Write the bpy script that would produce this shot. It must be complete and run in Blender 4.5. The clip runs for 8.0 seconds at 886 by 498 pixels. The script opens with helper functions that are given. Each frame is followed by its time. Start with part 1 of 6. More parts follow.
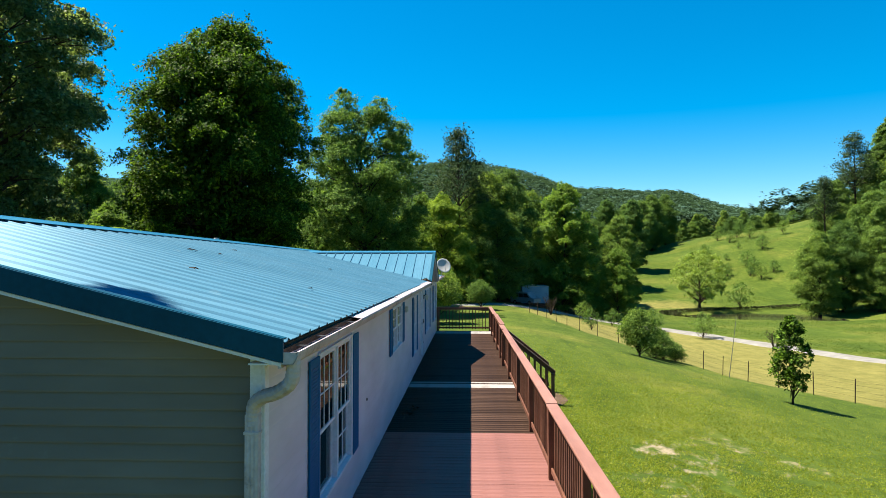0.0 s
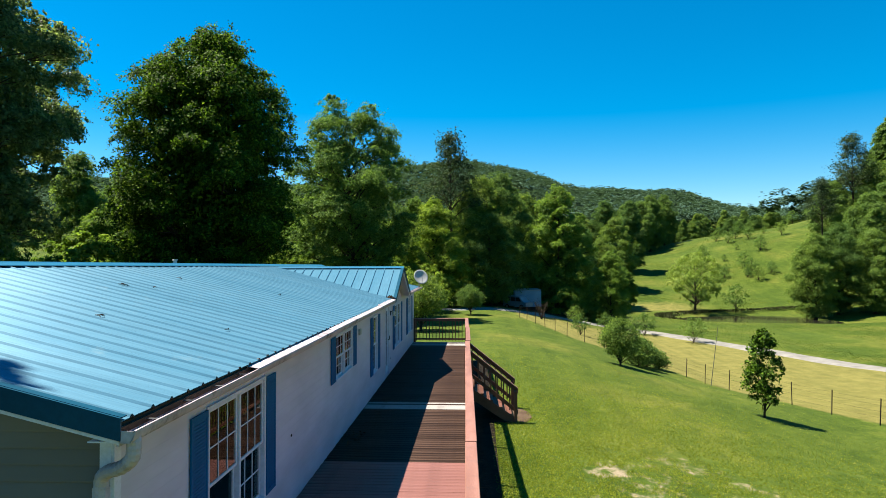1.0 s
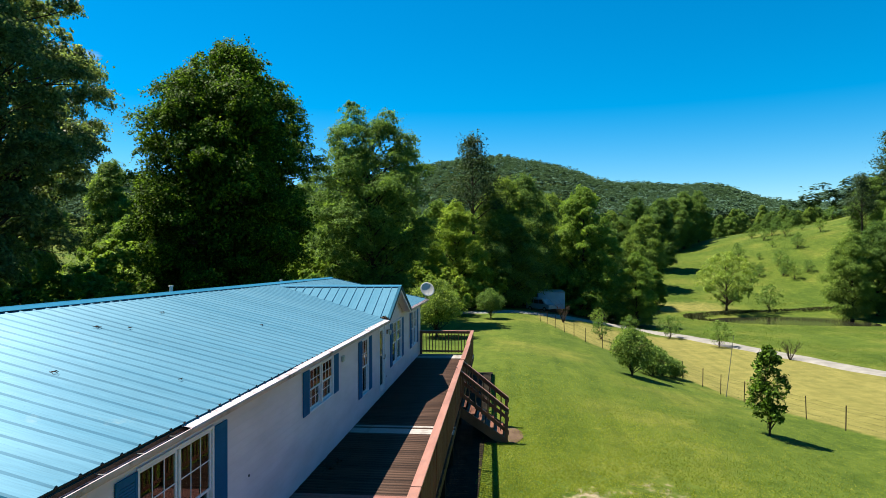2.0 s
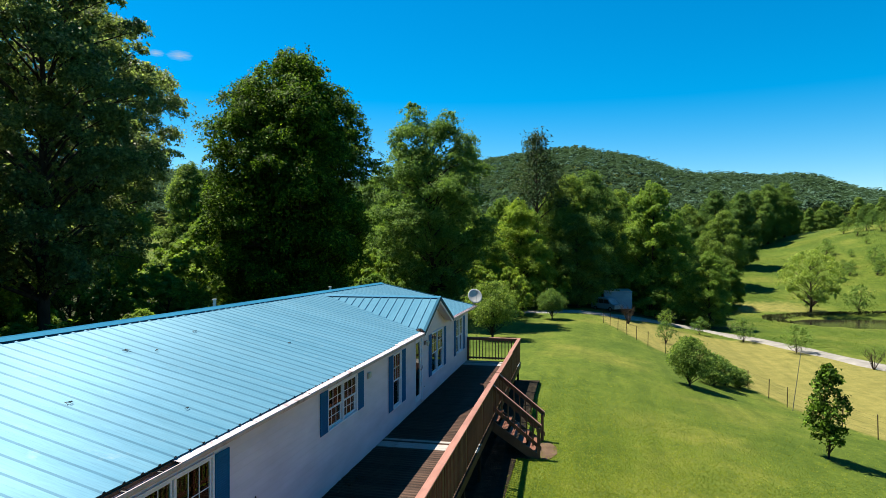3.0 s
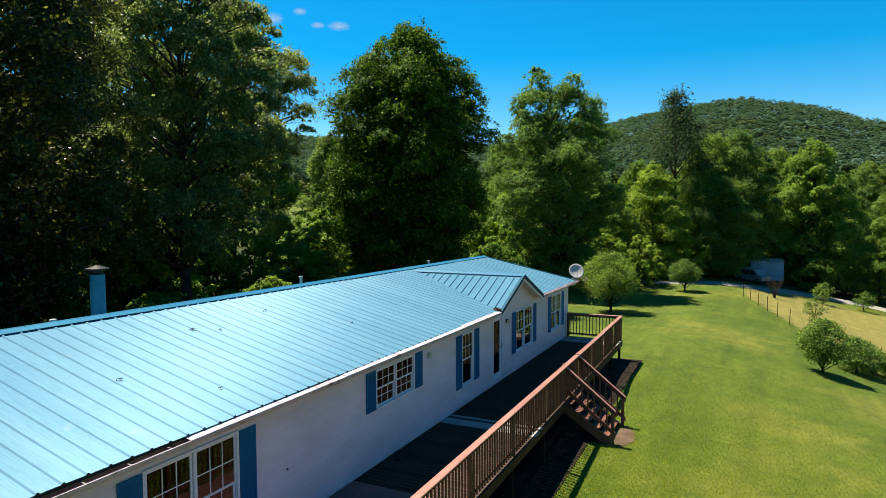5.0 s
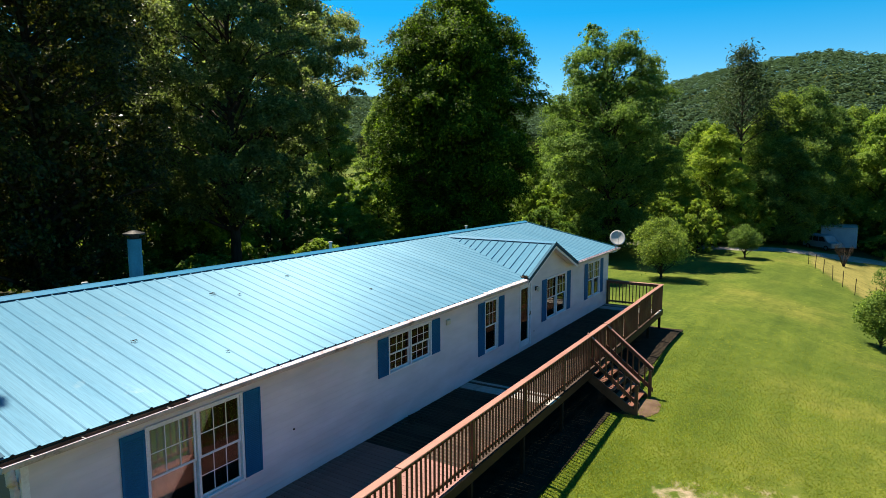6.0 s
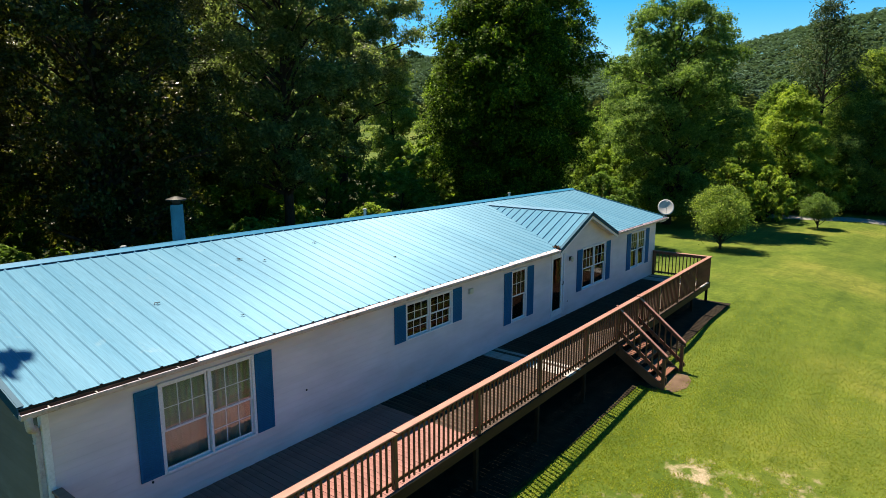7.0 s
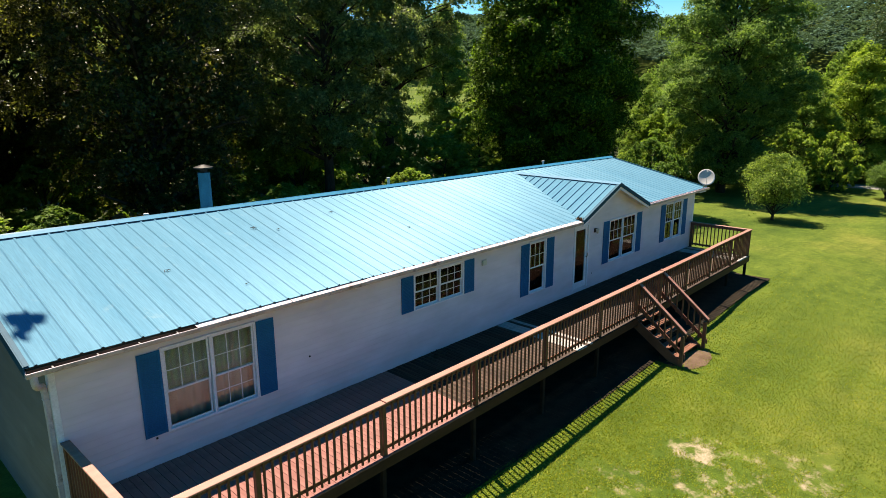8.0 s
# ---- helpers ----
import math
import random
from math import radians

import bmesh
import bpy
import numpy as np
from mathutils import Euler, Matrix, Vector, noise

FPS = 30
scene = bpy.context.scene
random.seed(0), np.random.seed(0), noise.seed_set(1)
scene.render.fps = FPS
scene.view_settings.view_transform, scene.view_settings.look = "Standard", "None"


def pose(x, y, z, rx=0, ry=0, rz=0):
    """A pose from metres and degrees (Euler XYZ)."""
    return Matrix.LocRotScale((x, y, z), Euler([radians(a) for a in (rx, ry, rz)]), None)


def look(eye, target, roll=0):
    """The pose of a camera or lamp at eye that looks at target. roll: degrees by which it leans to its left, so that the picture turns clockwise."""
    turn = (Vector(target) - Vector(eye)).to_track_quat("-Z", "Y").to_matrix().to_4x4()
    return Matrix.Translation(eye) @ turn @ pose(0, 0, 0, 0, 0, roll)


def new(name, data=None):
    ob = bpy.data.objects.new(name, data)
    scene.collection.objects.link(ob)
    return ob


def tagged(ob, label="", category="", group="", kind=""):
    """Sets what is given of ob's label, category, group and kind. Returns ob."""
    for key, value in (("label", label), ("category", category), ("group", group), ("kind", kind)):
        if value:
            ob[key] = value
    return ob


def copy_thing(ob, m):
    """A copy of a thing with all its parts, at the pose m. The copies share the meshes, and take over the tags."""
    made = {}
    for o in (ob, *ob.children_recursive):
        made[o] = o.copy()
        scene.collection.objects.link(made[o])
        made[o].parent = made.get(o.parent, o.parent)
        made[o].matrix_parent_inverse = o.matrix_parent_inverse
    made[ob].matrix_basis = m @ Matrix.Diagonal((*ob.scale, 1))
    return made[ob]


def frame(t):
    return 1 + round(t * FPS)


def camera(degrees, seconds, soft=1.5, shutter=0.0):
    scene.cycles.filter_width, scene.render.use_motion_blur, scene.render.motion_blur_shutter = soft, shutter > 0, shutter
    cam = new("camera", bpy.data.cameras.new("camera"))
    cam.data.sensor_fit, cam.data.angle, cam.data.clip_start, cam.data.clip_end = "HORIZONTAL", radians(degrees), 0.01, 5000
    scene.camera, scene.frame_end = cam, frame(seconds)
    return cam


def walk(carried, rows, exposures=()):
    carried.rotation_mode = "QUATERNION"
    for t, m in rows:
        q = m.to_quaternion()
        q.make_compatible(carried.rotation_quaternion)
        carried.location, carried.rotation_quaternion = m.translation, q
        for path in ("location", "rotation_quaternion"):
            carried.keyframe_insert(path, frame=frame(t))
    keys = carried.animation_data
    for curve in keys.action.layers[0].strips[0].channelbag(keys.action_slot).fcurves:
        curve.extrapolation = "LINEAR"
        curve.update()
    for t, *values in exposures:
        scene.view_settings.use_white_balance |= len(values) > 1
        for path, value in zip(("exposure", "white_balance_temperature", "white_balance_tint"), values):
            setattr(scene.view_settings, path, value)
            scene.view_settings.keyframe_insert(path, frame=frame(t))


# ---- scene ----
cam = camera(69.4, 8.0, soft=0.7)
PATH = [
    (0, (1.525, -3.901, 2.899), (1.438, -1.904, 2.94), 0.0),
    (0.5, (2.106, -3.901, 3.173), (2.013, -1.903, 3.21), 0.1),
    (1, (2.694, -3.922, 3.459), (2.597, -1.925, 3.496), -0.1),
    (2.5, (4.622, -4.142, 4.655), (4.311, -2.166, 4.663), -0.1),
    (3, (5.222, -4.043, 4.949), (4.786, -2.091, 4.944), 0.0),
    (3.5, (5.879, -4.021, 5.144), (5.32, -2.101, 5.121), -0.1),
    (4, (6.394, -3.855, 5.315), (5.718, -1.973, 5.269), 0.1),
    (4.5, (6.888, -3.635, 5.429), (6.106, -1.796, 5.352), -0.1),
    (6, (8.41, -2.888, 5.705), (7.365, -1.2, 5.459), -0.2),
    (6.5, (8.94, -2.612, 5.814), (7.808, -0.991, 5.511), -0.2),
    (7, (9.468, -2.33, 5.925), (8.255, -0.782, 5.562), -0.1),
    (7.5, (9.935, -1.99, 6.043), (8.649, -0.518, 5.621), -0.1),
    (8, (10.393, -1.595, 6.165), (9.056, -0.186, 5.687), -0.2),
]
walk(cam, [(t, look(eye, target, roll)) for t, eye, target, roll in PATH], exposures=[(0, 1.62, 6500, 10), (0.5, 1.55, 6500, 10), (2.5, 1.44, 6500, 10), (4.5, 1.44, 6650, 11), (6, 1.49, 6950, 13), (7, 1.57, 7150, 14), (8, 1.66, 7300, 15)])

# ---- world, sun ----
SUN_FROM = Vector((-0.49, 0.143, 1.0)).normalized()
world = bpy.data.worlds.new("sky")
scene.world = world
world.use_nodes = True
wn, wl = world.node_tree.nodes, world.node_tree.links
wn.clear()
sky = wn.new("ShaderNodeTexSky")
sky.sky_type = "NISHITA"
sky.sun_disc = False
sky.sun_elevation = math.asin(SUN_FROM.z)
sky.sun_rotation = math.atan2(SUN_FROM.x, SUN_FROM.y)
sky.altitude = 600
sky.air_density, sky.dust_density, sky.ozone_density = 1.0, 0.15, 3.0
hsv = wn.new("ShaderNodeHueSaturation")
hsv.inputs["Saturation"].default_value = 1.6
hsv.inputs["Hue"].default_value = 0.490
bg = wn.new("ShaderNodeBackground")
bg.inputs["Strength"].default_value = 0.0585
wo = wn.new("ShaderNodeOutputWorld")
wl.new(sky.outputs[0], hsv.inputs["Color"])
wl.new(hsv.outputs[0], bg.inputs[0])
wl.new(bg.outputs[0], wo.inputs[0])


sun = new("sun", bpy.data.lights.new("sun", "SUN"))
sun.data.energy = 5.0
sun.data.angle = radians(0.53)
sun.data.color = (1.0, 0.92, 0.78)
sun.matrix_world = look(SUN_FROM * 60, (0, 0, 0))


# ---- materials ----
def material(name):
    m = bpy.data.materials.new(name)
    m.use_nodes = True
    nt = m.node_tree
    return m, nt.nodes, nt.links, nt.nodes["Principled BSDF"]


def ramp(n, stops):
    r = n.new("ShaderNodeValToRGB")
    while len(r.color_ramp.elements) < len(stops):
        r.color_ramp.elements.new(0.5)
    for e, (p, c) in zip(r.color_ramp.elements, stops):
        e.position, e.color = p, (*c, 1)
    return r


def tex_noise(n, l, scale, detail=4.0, stretch=None, rough=0.55):
    co = n.new("ShaderNodeTexCoord")
    t = n.new("ShaderNodeTexNoise")
    t.inputs["Scale"].default_value = scale
    t.inputs["Detail"].default_value = detail
    t.inputs["Roughness"].default_value = rough
    if stretch:
        mp = n.new("ShaderNodeMapping")
        mp.inputs["Scale"].default_value = stretch
        l.new(co.outputs["Object"], mp.inputs["Vector"])
        l.new(mp.outputs[0], t.inputs["Vector"])
    else:
        l.new(co.outputs["Object"], t.inputs["Vector"])
    return t


def mix(n, l, fac, a, b, kind="MIX"):
    m = n.new("ShaderNodeMix")
    m.data_type, m.blend_type = "RGBA", kind
    for s, v in ((0, fac), (6, a), (7, b)):
        if isinstance(v, (int, float)):
            m.inputs[s].default_value = v
        elif isinstance(v, tuple):
            m.inputs[s].default_value = (*v, 1)
        else:
            l.new(v, m.inputs[s])
    return m.outputs[2]


def bump(n, l, height, p, strength=0.3, dist=0.01):
    b = n.new("ShaderNodeBump")
    b.inputs["Strength"].default_value, b.inputs["Distance"].default_value = strength, dist
    l.new(height, b.inputs["Height"])
    l.new(b.outputs[0], p.inputs["Normal"])


def surface(name, dark, light, scale, rough=0.6, fine=40.0, stretch=None, relief=0.25, dist=0.004, dirt=None, dirt_scale=1.2, metal=0.0, per_piece=0.0, low=0.3, high=0.7, dirt_from=0.55, spec=0.12):
    """Two-scale variation between two colours, optional dirt in patches, relief from the fine grain."""
    m, n, l, p = material(name)
    a = tex_noise(n, l, scale, 5.0, stretch)
    r = ramp(n, [(low, dark), (high, light)])
    l.new(a.outputs["Fac"], r.inputs[0])
    f = tex_noise(n, l, fine, 3.0, stretch)
    fr = ramp(n, [(0.3, (0.82, 0.82, 0.82)), (0.7, (1.0, 1.0, 1.0))])
    l.new(f.outputs["Fac"], fr.inputs[0])
    col = mix(n, l, 1.0, r.outputs[0], fr.outputs[0], "MULTIPLY")
    if dirt:
        d = tex_noise(n, l, dirt_scale, 8.0, None, 0.65)
        dr = ramp(n, [(dirt_from, (0, 0, 0)), (dirt_from + 0.2, (1, 1, 1))])
        l.new(d.outputs["Fac"], dr.inputs[0])
        col = mix(n, l, dr.outputs[0], col, dirt)
    if per_piece:
        o = n.new("ShaderNodeObjectInfo")
        pr = ramp(n, [(0.0, (1 - per_piece,) * 3), (1.0, (1.0, 1.0, 1.0))])
        l.new(o.outputs["Random"], pr.inputs[0])
        col = mix(n, l, 1.0, col, pr.outputs[0], "MULTIPLY")
    l.new(col, p.inputs["Base Color"])
    p.inputs["Roughness"].default_value = rough
    p.inputs["Metallic"].default_value = metal
    p.inputs["Specular IOR Level"].default_value = spec
    bump(n, l, f.outputs["Fac"], p, relief, dist)
    return m


M_ROOF = surface("painted_roof_metal", (0.0667, 0.1875, 0.2774), (0.0933, 0.2222, 0.3133), 0.5, 0.53, 9.0, (0.25, 5, 1), 0.15, 0.004, (0.1334, 0.2292, 0.2807), 3.0, 0.10, 0.06, dirt_from=0.62, spec=0.062)
M_GABLE = surface("painted_gable_metal", (0.0667, 0.1875, 0.2774), (0.0933, 0.2222, 0.3133), 0.5, 0.53, 9.0, (5, 0.25, 1), 0.15, 0.004, (0.1334, 0.2292, 0.2807), 3.0, 0.10, 0.06, dirt_from=0.62, spec=0.062)


def brushed(m, along, amount=0.95):
    """Rolled sheet metal: its gloss spreads across the ribs, along the given axis."""
    n, l = m.node_tree.nodes, m.node_tree.links
    p = n["Principled BSDF"]
    p.inputs["Anisotropic"].default_value = amount
    v = n.new("ShaderNodeCombineXYZ")
    v.inputs[0].default_value, v.inputs[1].default_value, v.inputs[2].default_value = along
    l.new(v.outputs[0], p.inputs["Tangent"])


brushed(M_ROOF, (0, 1, 0))
brushed(M_GABLE, (1, 0, 0))
M_TRIM = surface("dark_blue_trim", (0.004, 0.050, 0.090), (0.006, 0.068, 0.118), 1.5, 0.5, 20.0, spec=0.08)
M_CAP = surface("blue_ridge_metal", (0.0186, 0.1364, 0.248), (0.0279, 0.1674, 0.2852), 0.8, 0.4, 12.0, per_piece=0.08, spec=0.08)
M_SIDING = surface("white_vinyl_siding", (0.63, 0.548, 0.6288), (0.6878, 0.6014, 0.6768), 0.5, 0.45, 3.0, (1, 0.3, 1), 0.03, 0.002, (0.546, 0.485, 0.528), 0.6, per_piece=0.015, dirt_from=0.64, spec=0.25)
# Lap siding for ends and rear; the end's shade is in this darker tone.
M_SIDING2 = surface("shade_toned_siding", (0.171, 0.1465, 0.1296), (0.2223, 0.1937, 0.1728), 0.8, 0.6, 3.0, (0.3, 1, 1), 0.08, 0.003, (0.2565, 0.2646, 0.2376), 0.9, per_piece=0.06, dirt_from=0.6)
M_WHITE = surface("white_trim_paint", (0.6732, 0.6432, 0.714), (0.7956, 0.7488, 0.819), 2.0, 0.45, 30.0, dirt=(0.459, 0.4032, 0.378), dirt_scale=3.0, dirt_from=0.64)
M_GUTTER = surface("weathered_gutter", (0.39, 0.3206, 0.33), (0.5772, 0.4987, 0.5445), 2.0, 0.5, 25.0, dirt=(0.0858, 0.0606, 0.0537), dirt_scale=4.5, dirt_from=0.55)
M_DEBRIS = surface("gutter_debris", (0.0558, 0.0372, 0.0248), (0.186, 0.1364, 0.093), 12.0, 0.9, 60.0, relief=0.8, dist=0.02)
M_SHUTTER = surface("blue_shutter", (0.003, 0.105, 0.25), (0.005, 0.135, 0.31), 1.3, 0.6, 40.0, per_piece=0.1, spec=0.1)
M_RAIL = surface("redwood_stain", (0.1071, 0.0412, 0.0238), (0.2024, 0.0833, 0.0492), 2.5, 0.55, 30.0, (1, 1, 1), 0.3, 0.004, (0.0873, 0.0476, 0.0317), 4.0, per_piece=0.2, spec=0.3)
M_RAILCAP = surface("faded_red_cap", (0.2424, 0.1069, 0.0749), (0.3422, 0.1676, 0.1248), 1.5, 0.5, 30.0, (4, 0.6, 1), 0.3, 0.004, (0.1925, 0.0998, 0.0749), 3.0, per_piece=0.15, spec=0.4)
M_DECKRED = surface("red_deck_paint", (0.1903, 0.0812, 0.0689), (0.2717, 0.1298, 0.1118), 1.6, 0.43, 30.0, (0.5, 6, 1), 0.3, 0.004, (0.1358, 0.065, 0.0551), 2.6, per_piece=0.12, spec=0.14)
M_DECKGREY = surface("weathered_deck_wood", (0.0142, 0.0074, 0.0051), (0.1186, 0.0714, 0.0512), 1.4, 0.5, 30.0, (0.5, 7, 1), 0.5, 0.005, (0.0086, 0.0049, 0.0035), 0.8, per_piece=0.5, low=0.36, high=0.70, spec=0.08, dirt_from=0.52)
M_DECKWHITE = surface("bare_pale_board", (0.2604, 0.248, 0.2356), (0.4092, 0.3906, 0.372), 3.0, 0.7, 30.0, (0.5, 8, 1), 0.4, 0.004, (0.155, 0.124, 0.1116), 3.0, per_piece=0.2)
brushed(M_DECKRED, (0, 1, 0), 0.85)
brushed(M_DECKGREY, (0, 1, 0), 0.9)
M_FRAMEWOOD = surface("rough_framing", (0.0558, 0.0341, 0.0217), (0.124, 0.0775, 0.0496), 3.0, 0.8, 30.0, relief=0.5)
M_RIM = surface("dark_rim_stain", (0.031, 0.0136, 0.0087), (0.0651, 0.0279, 0.0174), 2.5, 0.6, 30.0, (1, 0.3, 1), 0.3, 0.004, (0.0217, 0.0124, 0.0087), 4.0, spec=0.2)
# Framing wood again, its colour darkened for the shade under the deck.
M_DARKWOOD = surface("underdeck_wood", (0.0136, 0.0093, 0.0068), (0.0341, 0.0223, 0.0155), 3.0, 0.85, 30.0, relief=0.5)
M_BARK = surface("bark", (0.0217, 0.0161, 0.0118), (0.0682, 0.0527, 0.0384), 6.0, 0.9, 30.0, (1, 1, 0.25), 0.9, 0.04)
M_GRAVEL = surface("pale_gravel", (0.1736, 0.1643, 0.1488), (0.2604, 0.248, 0.2232), 1.2, 0.9, 25.0, relief=0.7, dist=0.02)
M_DIRT = surface("bare_dirt", (0.062, 0.0384, 0.0236), (0.1302, 0.0868, 0.0589), 3.0, 0.9, 25.0, relief=0.6, dist=0.02)
# Bare soil taken down to near black, with the under-deck shade in it.
M_SOILSHADE = surface("soil_and_shade", (0.0074, 0.0056, 0.0037), (0.0279, 0.0211, 0.0136), 3.0, 0.95, 30.0, relief=0.7, dist=0.02)
M_BEIGE = surface("beige_plastic", (0.55, 0.52, 0.44), (0.62, 0.58, 0.5), 5.0, 0.5, 50.0)
M_DISH = surface("dish_grey", (0.341, 0.341, 0.3348), (0.4092, 0.4092, 0.403), 4.0, 0.45, 40.0)
M_STEEL = surface("dull_steel", (0.16, 0.16, 0.16), (0.30, 0.30, 0.29), 6.0, 0.45, 40.0, metal=0.8)
M_BLACK = surface("black_metal", (0.012, 0.012, 0.013), (0.03, 0.03, 0.03), 6.0, 0.45, 40.0)
M_FLUE = surface("blue_flue_paint", (0.012, 0.13, 0.20), (0.02, 0.18, 0.27), 2.0, 0.4, 20.0)
M_CURTAIN = surface("cream_curtain", (0.468, 0.4356, 0.375), (0.65, 0.6072, 0.555), 2.0, 0.85, 60.0)
M_ROOM = surface("room_paint", (0.10, 0.10, 0.10), (0.15, 0.145, 0.14), 1.0, 0.85, 20.0)
M_POST = surface("rusty_post", (0.0217, 0.0174, 0.0136), (0.0558, 0.0372, 0.0279), 6.0, 0.8, 40.0)
M_SHED = surface("blue_panel", (0.1302, 0.2604, 0.3776), (0.1823, 0.3385, 0.4687), 1.0, 0.6, 20.0)
M_VAN = surface("van_paint", (0.1302, 0.1823, 0.2344), (0.1823, 0.2474, 0.2995), 1.0, 0.35, 20.0)
M_TYRE = surface("tyre_rubber", (0.012, 0.012, 0.012), (0.02, 0.02, 0.02), 6.0, 0.8, 40.0)


def glass_material(name, tint=(1, 1, 1)):
    m, n, l, p = material(name)
    n.remove(p)
    fr = n.new("ShaderNodeFresnel")
    fr.inputs[0].default_value = 1.5
    tr = n.new("ShaderNodeBsdfTransparent")
    tr.inputs[0].default_value = (*tint, 1)
    gl = n.new("ShaderNodeBsdfGlossy")
    gl.inputs["Roughness"].default_value = 0.02
    ms = n.new("ShaderNodeMixShader")
    l.new(fr.outputs[0], ms.inputs[0])
    l.new(tr.outputs[0], ms.inputs[1])
    l.new(gl.outputs[0], ms.inputs[2])
    l.new(ms.outputs[0], n["Material Output"].inputs[0])
    return m


M_GLASS = glass_material("window_glass", (0.90, 0.92, 0.91))


def leaf_material(name, dark, mid, light, through_light=0.6, gloss=0.6, sheen=0.05, kindred=1.0):
    """A leaf: reflects from its face and lets a yellower share of the light through."""
    m, n, l, p = material(name)
    g = n.new("ShaderNodeNewGeometry")
    r = ramp(n, [(0.0, dark), (0.66, mid), (1.0, light)])
    l.new(g.outputs["Random Per Island"], r.inputs[0])
    t = tex_noise(n, l, 0.45, 3.0)
    tr = ramp(n, [(0.3, (0.70, 0.74, 0.68)), (0.7, (1.10, 1.07, 1.0))])
    l.new(t.outputs["Fac"], tr.inputs[0])
    col = mix(n, l, 1.0, r.outputs[0], tr.outputs[0], "MULTIPLY")
    o = n.new("ShaderNodeObjectInfo")
    kin = ramp(n, [(0.0, (0.62, 0.72, 0.80)), (0.5, (0.95, 0.98, 1.0)), (1.0, (1.25, 1.16, 0.95))])
    l.new(o.outputs["Random"], kin.inputs[0])
    col = mix(n, l, kindred, col, kin.outputs[0], "MULTIPLY")
    l.new(col, p.inputs["Base Color"])
    p.inputs["Roughness"].default_value = gloss
    p.inputs["Specular IOR Level"].default_value = sheen
    tl = n.new("ShaderNodeBsdfTranslucent")
    k = through_light
    warm = mix(n, l, 1.0, col, (1.06 * k, 1.06 * k, 0.62 * k), "MULTIPLY")
    l.new(warm, tl.inputs[0])
    ad = n.new("ShaderNodeAddShader")
    l.new(p.outputs[0], ad.inputs[0])
    l.new(tl.outputs[0], ad.inputs[1])
    l.new(ad.outputs[0], n["Material Output"].inputs[0])
    return m


L_MAPLE = leaf_material("maple_leaves", (0.0134, 0.0292, 0.0043), (0.0349, 0.0707, 0.0076), (0.1141, 0.1921, 0.0202), 0.75, 0.6, 0.04, 0.0)
L_OAK = leaf_material("oak_leaves", (0.0351, 0.0472, 0.0171), (0.0729, 0.0936, 0.0329), (0.143, 0.1735, 0.0691), 1.6, 0.5, 0.06)
# Darker copy of the oak leaves; deep shade is put into the colour.
L_SHADE = leaf_material("shade_toned_oak_leaves", (0.009, 0.012, 0.0027), (0.0255, 0.0303, 0.0069), (0.0724, 0.0758, 0.0196), 1.4, 0.4, 0.14)
L_POPLAR = leaf_material("poplar_leaves", (0.0346, 0.0661, 0.0165), (0.0723, 0.1266, 0.0306), (0.1291, 0.1983, 0.0527), 0.9, 0.6, 0.04, 0.0)
L_WOODS = leaf_material("woods_leaves", (0.0383, 0.0688, 0.0182), (0.0779, 0.1265, 0.0308), (0.1404, 0.1948, 0.0515), 1.1)
L_DARK = leaf_material("dark_woods_leaves", (0.0326, 0.061, 0.0163), (0.0741, 0.125, 0.0286), (0.1555, 0.2179, 0.0532), 0.9)
L_BRIGHT = leaf_material("young_leaves", (0.0528, 0.0942, 0.0153), (0.0929, 0.1477, 0.0254), (0.1487, 0.2012, 0.0432), 1.1)
L_WILLOW = leaf_material("willow_leaves", (0.0689, 0.115, 0.0282), (0.1148, 0.1645, 0.0454), (0.1685, 0.2137, 0.0706), 1.2)
L_REED = leaf_material("reeds", (0.053, 0.0474, 0.0232), (0.0883, 0.0822, 0.0349), (0.0942, 0.1265, 0.0388), 0.3, 0.8)
L_ROUGH = leaf_material("rough_grass", (0.038, 0.0652, 0.0096), (0.0633, 0.088, 0.0166), (0.1014, 0.1135, 0.0319), 0.9, 0.8)
L_PINE = leaf_material("pine_needles", (0.0201, 0.0365, 0.0185), (0.036, 0.0602, 0.0289), (0.06, 0.086, 0.0422), 0.4)
# Bluer than the near leaves: the haze of distance is mixed into the colour.
L_FAR = leaf_material("haze_tinted_canopy", (0.0428, 0.0788, 0.06), (0.0503, 0.0902, 0.0676), (0.059, 0.103, 0.0751), 0.4, 0.9, 0.02, 0.0)
L_GRASS = leaf_material("grass_blades", (0.0886, 0.1213, 0.0108), (0.131, 0.1554, 0.0181), (0.2195, 0.217, 0.0497), 0.95, 0.7)


